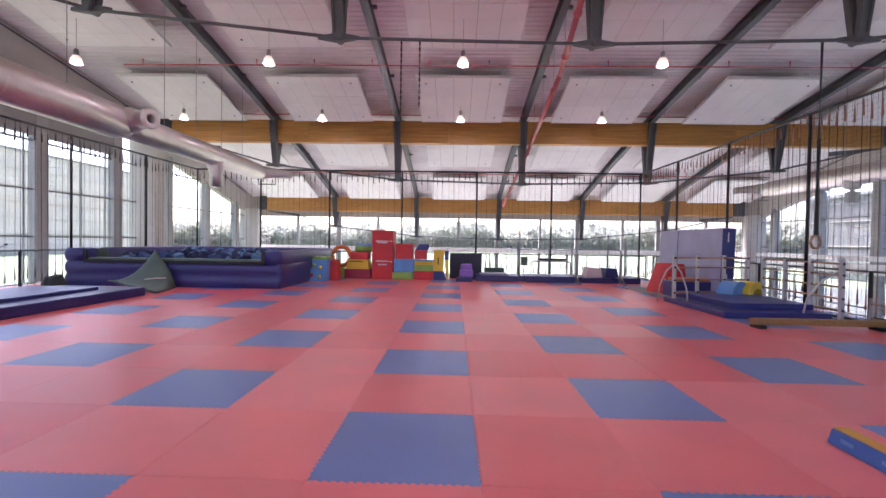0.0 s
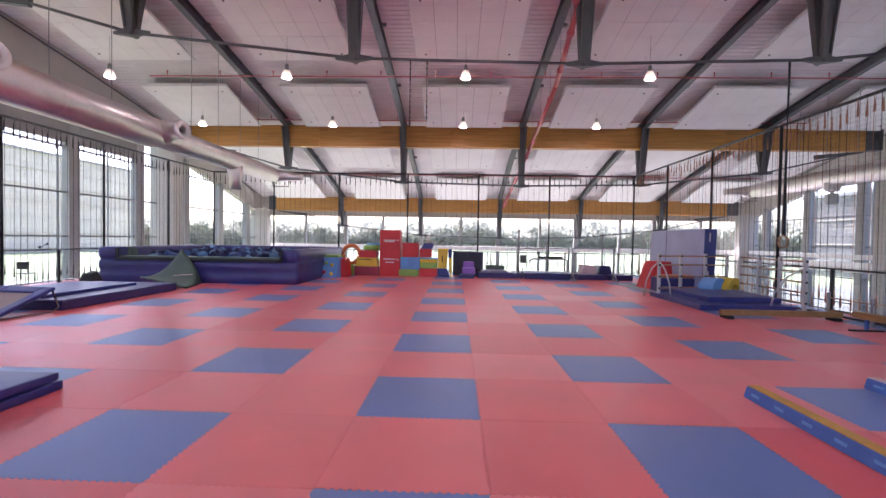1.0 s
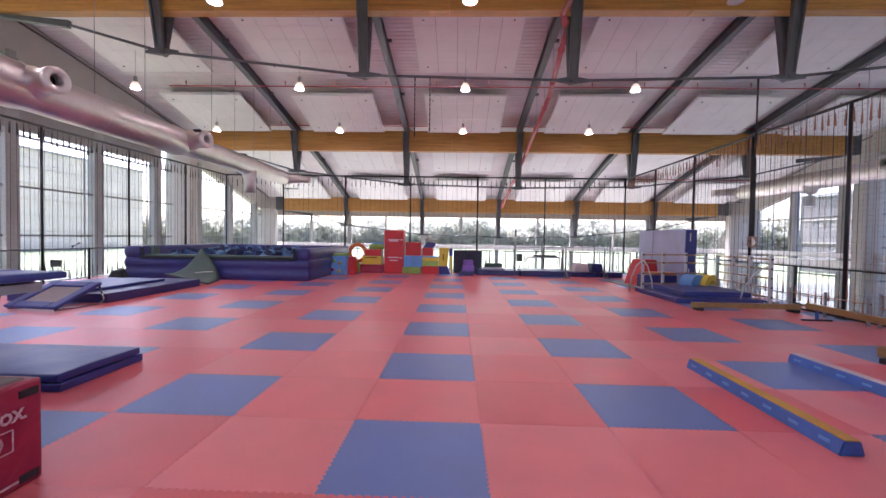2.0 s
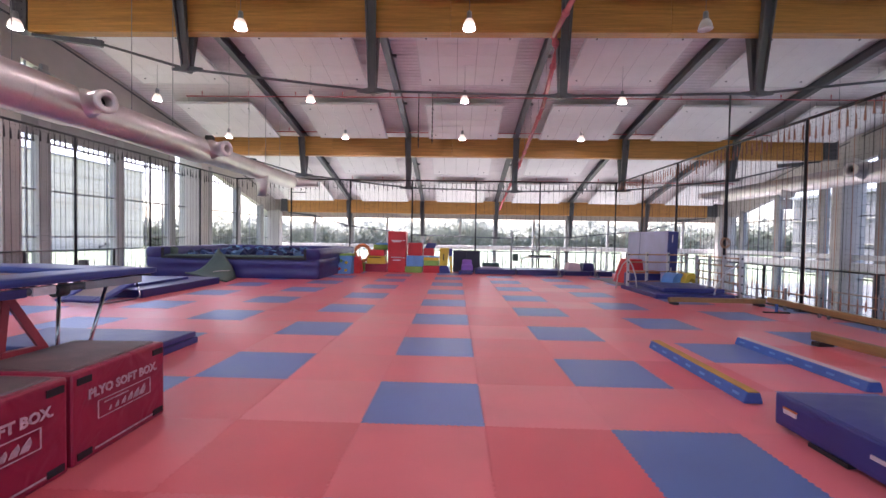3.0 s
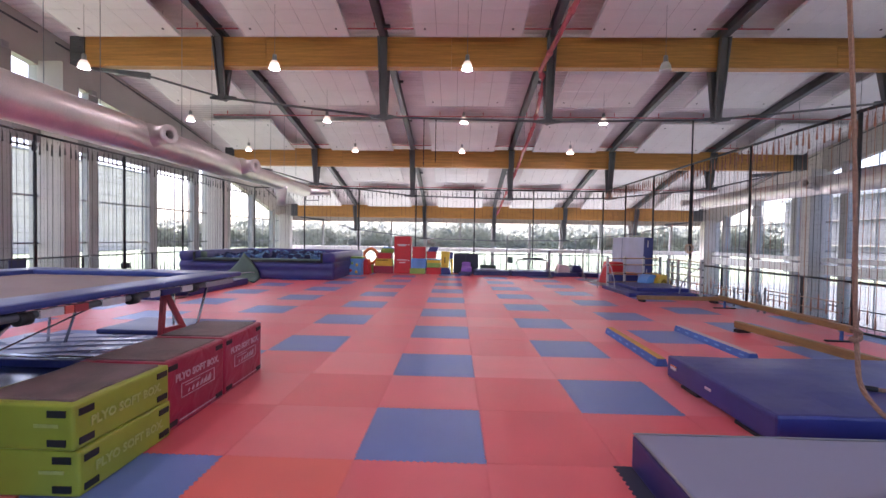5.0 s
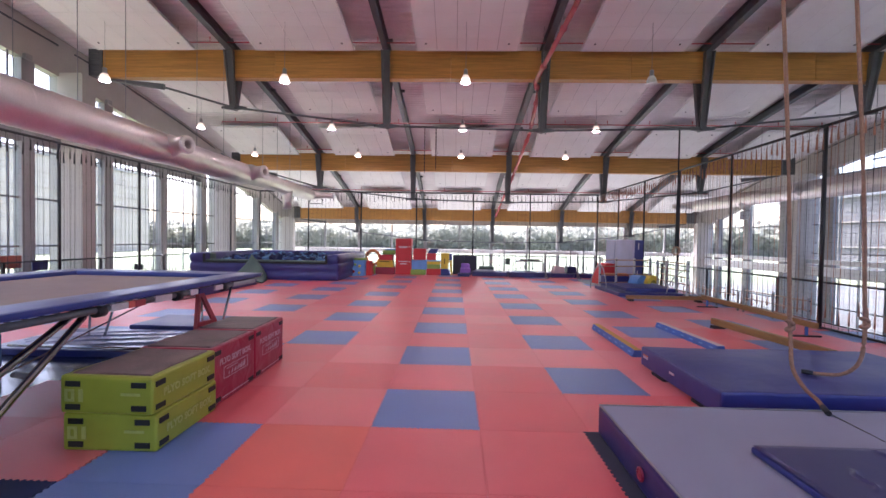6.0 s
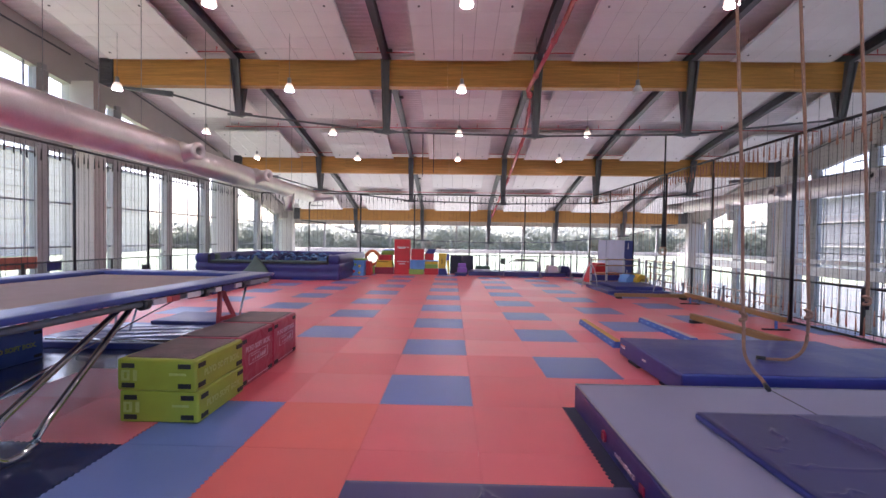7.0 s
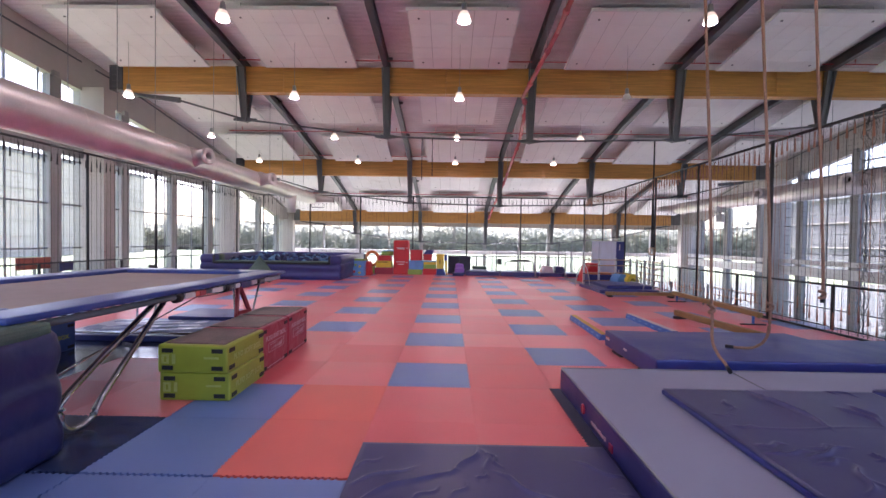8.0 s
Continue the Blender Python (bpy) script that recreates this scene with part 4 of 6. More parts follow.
def trampoline():
    t = thing("trampoline", "large competition trampoline with blue frame pads and chrome legs", "trampoline", pose(-5.05, -3.47, 0, 0, 0, -1.0))
    hx, hy, z = 1.6, 2.55, 1.12
    bm = bmesh.new()
    box(bm, -hx + 0.42, hx - 0.42, -hy + 0.5, hy - 0.5, z - 0.03, z - 0.024)
    part("bed", bm, TRAMP_BED, t, "woven beige jumping bed")
    for x0, x1, y0, y1 in ((-hx, -hx + 0.4, -hy, hy), (hx - 0.4, hx, -hy, hy), (-hx + 0.4, hx - 0.4, -hy, -hy + 0.42), (-hx + 0.4, hx - 0.4, hy - 0.42, hy)):
        part("frame_pad", soft_box(x0, x1, y0, y1, z - 0.035, z + 0.03, 0.028, 2, 5, 0.012, 0.012, x0), PVC_PAD, t, "blue vinyl frame pad")
    ring = [(-hx + 0.25, -hy + 0.06), (hx - 0.25, -hy + 0.06), (hx - 0.06, -hy + 0.25), (hx - 0.06, hy - 0.25), (hx - 0.25, hy - 0.06), (-hx + 0.25, hy - 0.06), (-hx + 0.06, hy - 0.25), (-hx + 0.06, -hy + 0.25)]
    bm = bmesh.new()
    tube(bm, [(x, y, z - 0.08) for x, y in ring], 0.032, 10, closed=True)
    part("frame", bm, STEEL_DARK, t)
    bm = bmesh.new()
    for k in range(34):
        y = -hy + 0.35 + k * (2 * hy - 0.7) / 33
        for s in (-1, 1):
            tube(bm, [(s * (hx - 0.42), y, z - 0.035), (s * (hx - 0.08), y, z - 0.07)], 0.009, 5)
    tagged(part("spring_row", bm, CHROME, t), kind="stuff")
    for y0, y1, m in ((-0.45, -0.25, WHITE_PRINT), (-0.24, -0.16, MAT_ORANGE), (-0.15, -0.02, RED_LEG), (0.13, 0.39, WHITE_PRINT), (0.73, 0.87, WHITE_PRINT), (0.9, 1.2, PVC_NAVY), (1.25, 1.43, WHITE_PRINT), (1.7, 2.35, STEEL_GREY)):
        bm = bmesh.new()
        box(bm, hx - 0.05, hx - 0.02, y0, y1, z - 0.115, z - 0.05)
        part("side_label", bm, m, t, "printed side label")
    for y in (0.53, 1.5, -0.55):
        bm = bmesh.new()
        tube(bm, [(hx - 0.06, y - 0.05, z - 0.1), (hx - 0.06, y + 0.05, z - 0.1)], 0.05, 10)
        part("frame_clamp", bm, STEEL_BLACK, t)
    for sx in (-1, 1):
        top = Vector((sx * (hx - 0.36), -0.42, z - 0.1))
        loop = [(0.14, -1.9, 0.36), (0.12, -1.99, 0.24), (0.11, -2.0, 0.12), (0.1, -1.93, 0.045), (0.09, -1.82, 0.04), (0.08, -1.7, 0.1), (0.09, -1.6, 0.22)]
        bm = bmesh.new()
        tube(bm, smooth([top] + [(sx * (hx - a), b, c) for a, b, c in loop] + [top + Vector((sx * 0.06, 0.05, 0))], 4), 0.03, 12)
        part("leg", bm, CHROME, t)
        bm = bmesh.new()
        tube(bm, [(sx * (hx - 0.24), -1.15, 0.62), (sx * (hx - 0.22), -1.02, 0.56)], 0.022, 8)
        part("leg_tie", bm, STEEL_DARK, t)
        bm = bmesh.new()
        tube(bm, [top + Vector((0, -0.06, 0.02)), top + Vector((0, 0.14, 0.02))], 0.045, 10)
        part("pivot", bm, STEEL_BLACK, t)
        bm = bmesh.new()
        tube(bm, [(sx * (hx - 0.2), 0.35, z - 0.1), (sx * (hx - 0.75), -0.9, 0.45), (sx * (hx - 0.8), -1.0, 0.4), (sx * (hx - 1.0), -1.5, 0.16)], [0.008, 0.008, 0.016, 0.008], 8)
        part("stay_cable", bm, CHROME, t)
    for y0, y1 in ((-0.9, -0.05), (0.5, -0.05)):
        bm = bmesh.new()
        tube(bm, [(-(hx - 0.16), y0, z - 0.1), (-(hx - 0.3), y1, 0.06)], 0.024, 8)
        part("side_brace", bm, STEEL_GREY, t, "grey steel brace")
    bm = bmesh.new()
    tube(bm, [(-(hx - 0.14), 1.35, 0.16), (hx - 0.42, 1.35, 0.16)], 0.02, 8)
    part("cross_tube", bm, CHROME, t)
    bm = bmesh.new()
    bar(bm, (hx - 0.25, 1.25, z - 0.1), (hx - 0.1, 1.72, 0.05), 0.045, 0.055)
    bar(bm, (hx - 0.25, 1.25, z - 0.1), (hx - 0.25, 1.15, 0.05), 0.045, 0.055)
    bar(bm, (hx - 0.24, 1.2, 0.55), (hx - 0.18, 1.48, 0.55), 0.05, 0.06)
    part("brace_frame", bm, RED_LEG, t, "red painted steel brace")
    for sx in (-1, 1):
        bm = bmesh.new()
        for a, b in ((0.42, 0.55), (0.95, 0.78)):
            bm = bmesh.new()
            tube(bm, [(sx * (hx - a), hy - 0.14, z - 0.08), (sx * (hx - b), hy - 0.36, 0.02)], 0.018, 8)
            part("end_leg", bm, CHROME, t)
    return t


trampoline()


# ---- soft plyometric boxes ----
def soft_jump_box(size, material, m, lines, label, top=WORN_TOP):
    """A foam box in a vinyl cover: worn top, black corner tabs, printed sides."""
    wx, wy, h = size
    t = thing("soft_jump_box", label, "jump box", m, "soft jump boxes")
    cover = part("cover", soft_box(-wx / 2, wx / 2, -wy / 2, wy / 2, 0, h, 0.025, 3, 5, 0.012, 0.006, wx + h), material, t)
    if top:
        part("grip_top", soft_box(-wx / 2 + 0.05, wx / 2 - 0.05, -wy / 2 + 0.05, wy / 2 - 0.05, h - 0.01, h + 0.014, 0.01, 1, 3, 0.006, 0.0, h), top, t, "worn grey grip top")
    for sx in (-1, 1):
        for y in (-wy / 2 + 0.09, wy / 2 - 0.09):
            for z in (0.055, h - 0.06):
                bm = bmesh.new()
                box(bm, sx * (wx / 2 + 0.002) - 0.006, sx * (wx / 2 + 0.002) + 0.006, y - 0.055, y + 0.055, z - 0.022, z + 0.022)
                part("corner_tab", bm, BLACK, cover)
    for sy in (-1, 1):
        for x in (-wx / 2 + 0.11, wx / 2 - 0.11):
            for z in (0.055, h - 0.06):
                bm = bmesh.new()
                box(bm, x - 0.06, x + 0.06, sy * (wy / 2 + 0.002) - 0.006, sy * (wy / 2 + 0.002) + 0.006, z - 0.022, z + 0.022)
                part("corner_tab", bm, BLACK, cover)
    side = pose(wx / 2 + 0.012, 0, 0, 90, 0, 90)
    words(lines, 0.086, BOX_PRINT if h > 0.45 else FADED_PRINT, cover, side @ pose(0, h * 0.72, 0) if h > 0.45 else side @ pose(0, h * 0.5, 0), bold=0.0035)
    if h > 0.45:
        bm = bmesh.new()
        x = wx / 2 + 0.012
        for z, w in ((0.365, 0.5), (0.245, 0.5)):
            box(bm, x - 0.002, x + 0.002, -w / 2, w / 2, z - 0.003, z + 0.003)
        for y in (-0.25, 0.25):
            box(bm, x - 0.002, x + 0.002, y - 0.004, y + 0.004, 0.245, 0.365)
        box(bm, x - 0.002, x + 0.002, -0.2, 0.02, 0.334, 0.342)
        part("print_frame", bm, BOX_PRINT, cover)
        for k in range(6):
            bm = bmesh.new()
            s = 0.012 + 0.004 * k
            prism(bm, [(-s, 0.262), (s * 0.6, 0.262), (s * 1.2, 0.266 + s), (s * 0.9, 0.27 + 2.0 * s), (-s * 0.4, 0.266 + s)], -0.002, 0.002, pose(x, -0.15 + 0.062 * k, 0.005, 0, 0, 90))
            part("print_mark", bm, BOX_PRINT, cover)
        bm = bmesh.new()
        box(bm, x - 0.002, x + 0.002, -0.28, 0.28, 0.05, 0.062)
        part("print_line", bm, BOX_PRINT, cover)
    else:
        for k in range(2):
            bm = bmesh.new()
            y = -wy / 2 - 0.012
            if k:
                box(bm, wx / 2 - 0.25, wx / 2 - 0.09, y - 0.002, y + 0.002, h * 0.52, h * 0.52 + 0.022)
            else:
                for a, c, e, f in ((0.05, 0.13, 0.1, 0.12), (0.05, 0.13, 0.18, 0.2), (0.05, 0.075, 0.12, 0.18), (0.105, 0.13, 0.12, 0.18), (0.165, 0.2, 0.1, 0.2)):
                    box(bm, -wx / 2 + a, -wx / 2 + c, y - 0.002, y + 0.002, e, f)
            part("print_bar", bm, FADED_PRINT, cover)
    return t


soft_jump_box((0.76, 0.88, 0.6), PVC_RED, pose(-3.04, -2.36, 0, 0, 0, 1), "PLYO SOFT BOX.", "dark red vinyl soft jump box with white print and worn top")
soft_jump_box((0.76, 0.88, 0.6), PVC_RED, pose(-3.03, -3.26, 0, 0, 0, -0.5), "PLYO SOFT BOX.", "dark red vinyl soft jump box with white print and worn top")
soft_jump_box((0.76, 0.88, 0.3), PVC_LIME, pose(-2.99, -4.14, 0, 0, 0, 0.5), "PLYO SOFT BOX.", "low lime green soft jump box with black corner tabs", None)
soft_jump_box((0.76, 0.88, 0.3), PVC_LIME, pose(-3.0, -4.15, 0.302, 0, 0, -0.6), "PLYO SOFT BOX.", "low lime green soft jump box stacked on another")
soft_jump_box((0.76, 0.9, 0.44), PVC_BOXBLUE, pose(-6.45, -3.0, 0, 0, 0, 0), "PLYO SOFT BOX.", "blue vinyl soft jump box beside the trampoline", PVC_NAVY)

# navy inflatable block with green top
t = thing("inflatable_block", "navy inflatable block with a dark green top", "inflatable", pose(-0.07, 0, 0))
bm = soft_box(-5.6, -3.3, -8.2, -5.76, 0.0, 1.02, 0.1, 4, 22, 0.0, 0.0, 11)
for v in bm.verts:
    u, w, h = (v.co.x + 4.45) / 1.15, (v.co.y + 6.98) / 1.22, v.co.z / 1.02
    band = 0.03 * abs(math.sin(3 * math.pi * min(h, 0.999))) ** 0.6 * min(1, 4 * (1 - h) + 0.3)
    crease = 0.02 * noise.noise(Vector((v.co.x * 7, v.co.y * 7, h * 1.5))) * h
    v.co.x += u * (band + crease) + 0.03 * u * (1 - h)
    v.co.y += w * (band + crease)
    v.co.z += 0.03 * noise.noise(Vector((v.co.x * 2.5, v.co.y * 2.5, 4))) * max(0, h - 0.8) * 5
for f in bm.faces:
    f.smooth = True
part("body", bm, PVC_INK, t)
part("top_pad", soft_box(-5.6, -3.3, -8.18, -5.8, 0.96, 1.08, 0.05, 3, 9, 0.02, 0.02, 12), GREEN_DARK, t, "dark green top")


# ---- crash mats on the east side ----
t = folding_mat("crash_mat", 2.38, 5.39, -3.65, -1.84, 0.03, 0.285, PVC_BLUE, "thick blue vinyl crash mat with small white labels", r=0.025, puff=0.015, sag=0.015, seed=13, cuts=9)
for y, w in ((-2.02, 0.12), (-2.72, 0.1)):
    bm = bmesh.new()
    box(bm, 2.358, 2.37, y - w / 2, y + w / 2, 0.16, 0.195 if y > -2.5 else 0.185)
    part("label_patch", bm, WHITE_PRINT, t, "white printed patch")
bm = bmesh.new()
box(bm, 2.357, 2.37, -2.02 - 0.065, -2.02 + 0.065, 0.195, 0.207)
part("label_stripe", bm, PVC_ORANGE, t)
for y in (-2.35, -3.3):
    bm = bmesh.new()
    bar(bm, (2.40, y - 0.16, 0.02), (2.40, y + 0.16, 0.02), 0.06, 0.03)
    part("carry_strap", bm, BLACK, t)
folding_mat("crash_mat", 5.45, 7.1, -5.6, -1.9, 0.0, 0.2, PVC_BLUE, "blue vinyl mat lying against the net", r=0.025, seed=14)

t = thing("crash_mat", "wide crash mat with grey-lilac top and navy sides", "mat", pose(0.035, 0.03, 0))
part("sides", soft_box(1.04, 5.6, -9.4, -4.02, 0.0, 0.245, 0.02, 2, 9, 0.012, 0.0, 15), PVC_NAVY, t)
part("top_sheet", soft_box(1.06, 5.58, -9.38, -4.04, 0.23, 0.26, 0.012, 2, 9, 0.01, 0.006, 16), PVC_GREY, t, "grey-lilac top sheet")
bm = bmesh.new()
tube(bm, [(1.05, -9.3, 0.257), (1.05, -4.03, 0.257), (5.5, -4.03, 0.257)], 0.009, 6)
part("piping", bm, STEEL_GREY, t)
bm = bmesh.new()
for k in range(9):
    box(bm, 1.028, 1.04, -5.53 + 0.042 * k, -5.505 + 0.042 * k + 0.006 * (k % 2), 0.078, 0.1 + 0.008 * (k % 3 == 0))
part("print_bar", bm, BOX_PRINT, t)
bm = bmesh.new()
bar(bm, (3.02, -4.06, 0.266), (2.95, -4.86, 0.268), 0.012, 0.006)
part("seam", bm, STEEL_DARK, t)
bm = bmesh.new()
tube(bm, [(1.03, -4.93 + 0.04 * math.cos(0.393 * k), 0.12 + 0.04 * math.sin(0.393 * k)) for k in range(16)], 0.012, 6, closed=True)
valve = part("valve", bm, PVC_RED, t, "round red valve")
bm = bmesh.new()
tube(bm, [(1.026, -4.93, 0.12), (1.042, -4.93, 0.12)], 0.03, 12)
part("valve_cap", bm, RED_LEG, valve)
bm = bmesh.new()
box(bm, 1.03, 1.042, -5.68, -5.61, 0.05, 0.11)
part("handle_patch", bm, PVC_RED, t)


def creased_mat(name, x0, x1, y0, y1, z0, h, label, seed, folds, cover=None, at=(0.035, 0.03)):
    """A thin mat whose loose cover lies in folds: each from one point to another, with a bow, a width and a height."""
    t = thing(name, label, "mat", pose(*at, 0))
    part("core", soft_box(x0, x1, y0, y1, z0, z0 + h - 0.006, 0.018, 2), PVC_BLUE, t)
    bm = bmesh.new()
    nx, ny = 240, 240
    grid = []
    for i in range(nx + 1):
        col = []
        for j in range(ny + 1):
            x, y = x0 + 0.006 + (x1 - x0 - 0.012) * i / nx, y0 + 0.006 + (y1 - y0 - 0.012) * j / ny
            z = 0.0
            for ax, ay, bx, by, bow, wd, ht in folds:
                ln = math.hypot(bx - ax, by - ay)
                c, s = (bx - ax) / ln, (by - ay) / ln
                u, v = ((x - ax) * c + (y - ay) * s) / ln, -(x - ax) * s + (y - ay) * c
                if -0.2 < u < 1.2:
                    v -= bow * 4 * u * (1 - u) + 0.02 * math.sin(7 * u + ax)
                    fade = max(0.0, min(1.0, (u + 0.15) / 0.35, (1.15 - u) / 0.45))
                    w = max(wd, 0.016) * (0.95 if v > 0 else 0.55)
                    z += 1.0 * ht * fade * math.exp(-abs(v / w) ** 1.3)
            z += 0.005 + 0.004 * noise.noise(Vector((x * 1.6 + seed, y * 1.6, 0)))
            edge = min(i, nx - i, j, ny - j) / 4
            col.append(bm.verts.new((x, y, z0 + h + 0.004 + max(z, 0) * min(1, edge))))
        grid.append(col)
    for i in range(nx):
        for j in range(ny):
            bm.faces.new((grid[i][j], grid[i + 1][j], grid[i + 1][j + 1], grid[i][j + 1])).smooth = True
    part("loose_cover", bm, cover or PVC_CREASED, t, "loose creased dark cover")
    return t


creased_mat("landing_mat", 1.82, 3.87, -7.55, -4.87, 0.265, 0.055, "dark navy mat with a creased cover lying on a crash mat", 21, [
    (2.62, -4.96, 2.71, -5.72, 0.03, 0.022, 0.034), (3.23, -4.82, 3.46, -4.95, 0.01, 0.02, 0.022), (3.43, -4.86, 3.60, -5.03, 0.01, 0.02, 0.018), (3.15, -5.33, 3.19, -5.67, 0.02, 0.022, 0.026),
    (3.30, -5.27, 3.24, -5.63, 0.02, 0.02, 0.024), (2.21, -5.20, 2.16, -5.41, 0.01, 0.016, 0.02), (1.95, -5.76, 2.12, -5.77, 0, 0.012, 0.012), (1.92, -6.09, 2.12, -6.05, 0.01, 0.014, 0.016),
    (1.91, -6.21, 2.22, -6.17, 0.01, 0.016, 0.022), (2.27, -6.12, 2.46, -6.07, 0.01, 0.014, 0.016), (2.16, -6.25, 2.54, -6.09, 0.02, 0.018, 0.022), (1.94, -5.54, 2.10, -5.54, 0, 0.014, 0.01),
    (1.96, -5.79, 3.11, -5.75, 0, 0.008, 0.007), (2.34, -6.35, 2.14, -6.65, 0.02, 0.02, 0.03), (2.63, -6.17, 2.58, -6.27, 0.01, 0.02, 0.024), (2.14, -6.34, 2.37, -6.26, 0.01, 0.018, 0.016),
    (2.71, -5.06, 2.67, -5.50, -0.02, 0.02, 0.012), (3.0, -6.3, 3.2, -7.3, 0.05, 0.02, 0.028), (2.3, -6.6, 2.9, -7.4, -0.05, 0.02, 0.025)])
creased_mat("landing_mat", 3.99, 5.42, -7.3, -4.76, 0.265, 0.05, "dark navy creased mat lying on a crash mat", 22, [
    (4.1, -5.1, 4.7, -5.6, 0.05, 0.02, 0.028), (4.5, -5.2, 4.6, -6.4, 0.06, 0.02, 0.025), (4.2, -6.2, 5.1, -6.6, 0.05, 0.02, 0.028)])
creased_mat("landing_mat", -1.0, 1.02, -7.9, -5.52, 0.0, 0.05, "dark navy mat with a creased cover on the floor mats", 23, [
    (-0.04, -5.62, -0.26, -5.98, 0.03, 0.02, 0.034), (-0.26, -5.98, -0.86, -6.33, -0.04, 0.02, 0.03), (-0.94, -6.12, -0.54, -5.92, 0.01, 0.016, 0.018), (-0.52, -6.32, -0.34, -6.18, 0, 0.014, 0.014),
    (0.04, -5.71, 0.11, -5.90, 0.01, 0.016, 0.022), (0.09, -5.98, 0.40, -6.28, -0.02, 0.018, 0.024), (0.72, -5.80, 1.04, -6.03, -0.02, 0.018, 0.016), (0.01, -5.66, -0.01, -6.05, 0.02, 0.03, 0.02),
    (-0.07, -6.08, 0.01, -5.99, 0, 0.016, 0.014), (-0.97, -5.91, -0.80, -5.79, 0, 0.014, 0.01), (-0.15, -6.11, -0.27, -6.28, 0.02, 0.02, 0.012), (0.84, -6.16, 0.95, -6.24, 0, 0.016, 0.01),
    (-0.5, -6.6, -0.1, -7.2, 0.05, 0.02, 0.026), (0.3, -6.6, 0.8, -7.3, -0.05, 0.02, 0.026)], at=(0.02, -0.02))


# cover colour is lightened to imitate the sky's reflection
creased_mat("safety_mat", -6.9, -4.15, -2.05, -0.66, 0.0, 0.1, "glossy mat with a creased cover under the trampoline, sky sheen put into its pale blue", 24, [
    (-6.7, -1.9, -4.6, -1.2, 0.05, 0.02, 0.022), (-6.6, -1.5, -4.5, -0.9, 0.04, 0.02, 0.022), (-5.9, -1.95, -4.3, -1.45, 0.04, 0.018, 0.02),
    (-6.2, -1.1, -4.9, -0.72, 0.03, 0.018, 0.018), (-5.2, -1.8, -4.3, -1.6, 0.02, 0.018, 0.014)], PVC_SKY_SHEEN, (0, 0))


# ---- climbing ropes ----
def climbing_rope(pts, knot, label):
    t = thing("climbing_rope", label, "climbing rope", group="climbing ropes")
    fine, P = smooth(pts), [Vector(p) for p in pts]
    bm = bmesh.new()
    tube(bm, fine, 0.019, 10)
    part("rope", bm, ROPE, t)
    bm = bmesh.new()
    k = Vector(knot)
    tube(bm, [k + Vector((0.03 * math.cos(a), 0.03 * math.sin(a), 0.05 * math.sin(0.5 * a) - 0.02)) for a in [0.5 * i for i in range(26)]], 0.018, 8)
    part("knot", bm, ROPE, t)
    bm = bmesh.new()
    e = P[-1] - P[-2]
    tube(bm, [P[-1] - e.normalized() * 0.09, P[-1] + e.normalized() * 0.01], 0.024, 10)
    part("end_binding", bm, BLACK, t)


TOP = arch(-2.8) - 0.02
climbing_rope([(3.17, -2.9, TOP), (3.19, -3.3, 3.0), (3.23, -3.35, 1.2), (3.22, -3.4, 0.75), (3.17, -3.5, 0.5), (3.13, -3.7, 0.365), (3.05, -3.95, 0.335), (3.0, -4.12, 0.285)], (3.23, -3.37, 0.92), "brown climbing rope with its tail on the crash mats")
climbing_rope([(3.95, -2.9, TOP), (3.99, -3.25, 3.0), (4.04, -3.3, 1.2), (4.05, -3.3, 0.75), (4.02, -3.28, 0.5), (3.93, -3.2, 0.36), (3.79, -3.1, 0.325), (3.67, -3.0, 0.32)], (4.05, -3.3, 0.95), "brown climbing rope curling on the blue crash mat")
climbing_rope([(4.71, -2.9, TOP), (4.74, -3.2, 3.0), (4.78, -3.25, 1.4), (4.78, -3.25, 1.0)], (4.78, -3.25, 1.12), "brown climbing rope hanging free")


# ---- balance beams ----
def foam_beam(m, length, top_mat, label):
    t = thing("foam_beam", label, "balance beam", m, "foam balance beams")
    bm = bmesh.new()
    prism(bm, [(-0.09, 0.0), (0.09, 0.0), (0.058, 0.105), (-0.058, 0.105)], -length / 2, length / 2)
    bmesh.ops.bevel(bm, geom=bm.edges[:], offset=0.008, segments=2, affect="EDGES")
    part("body", bm, PVC_FOAMBLUE, t)
    bm = bmesh.new()
    box(bm, -0.05, 0.05, -length / 2 + 0.004, length / 2 - 0.004, 0.104, 0.112)
    part("walking_strip", bm, top_mat, t)
    for k in range(7):
        bm = bmesh.new()
        y = -length / 2 + length * (k + 0.5) / 7
        for s in (-1, 1):
            bar(bm, (s * 0.073, y - 0.05, 0.053), (s * 0.073, y + 0.05, 0.053), 0.008, 0.026)
        part("print_mark", bm, PVC_SKY, t)


PVC_FOAMBLUE = surface("foam_beam_blue", (0.05, 0.13, 0.42), 0.5, vary=0.12, scale=5)
PINK_TOP = surface("foam_beam_pale", (0.62, 0.48, 0.5), 0.6, vary=0.08)
OCHRE_TOP = surface("foam_beam_ochre", (0.55, 0.30, 0.05), 0.6, vary=0.12)
foam_beam(pose(2.56, -0.34, 0, 0, 0, -1.0), 2.05, OCHRE_TOP, "low blue foam balance beam with an ochre top")
foam_beam(pose(4.0, 0.03, 0, 0, 0, 1), 2.0, PINK_TOP, "low blue foam balance beam with a pale top")


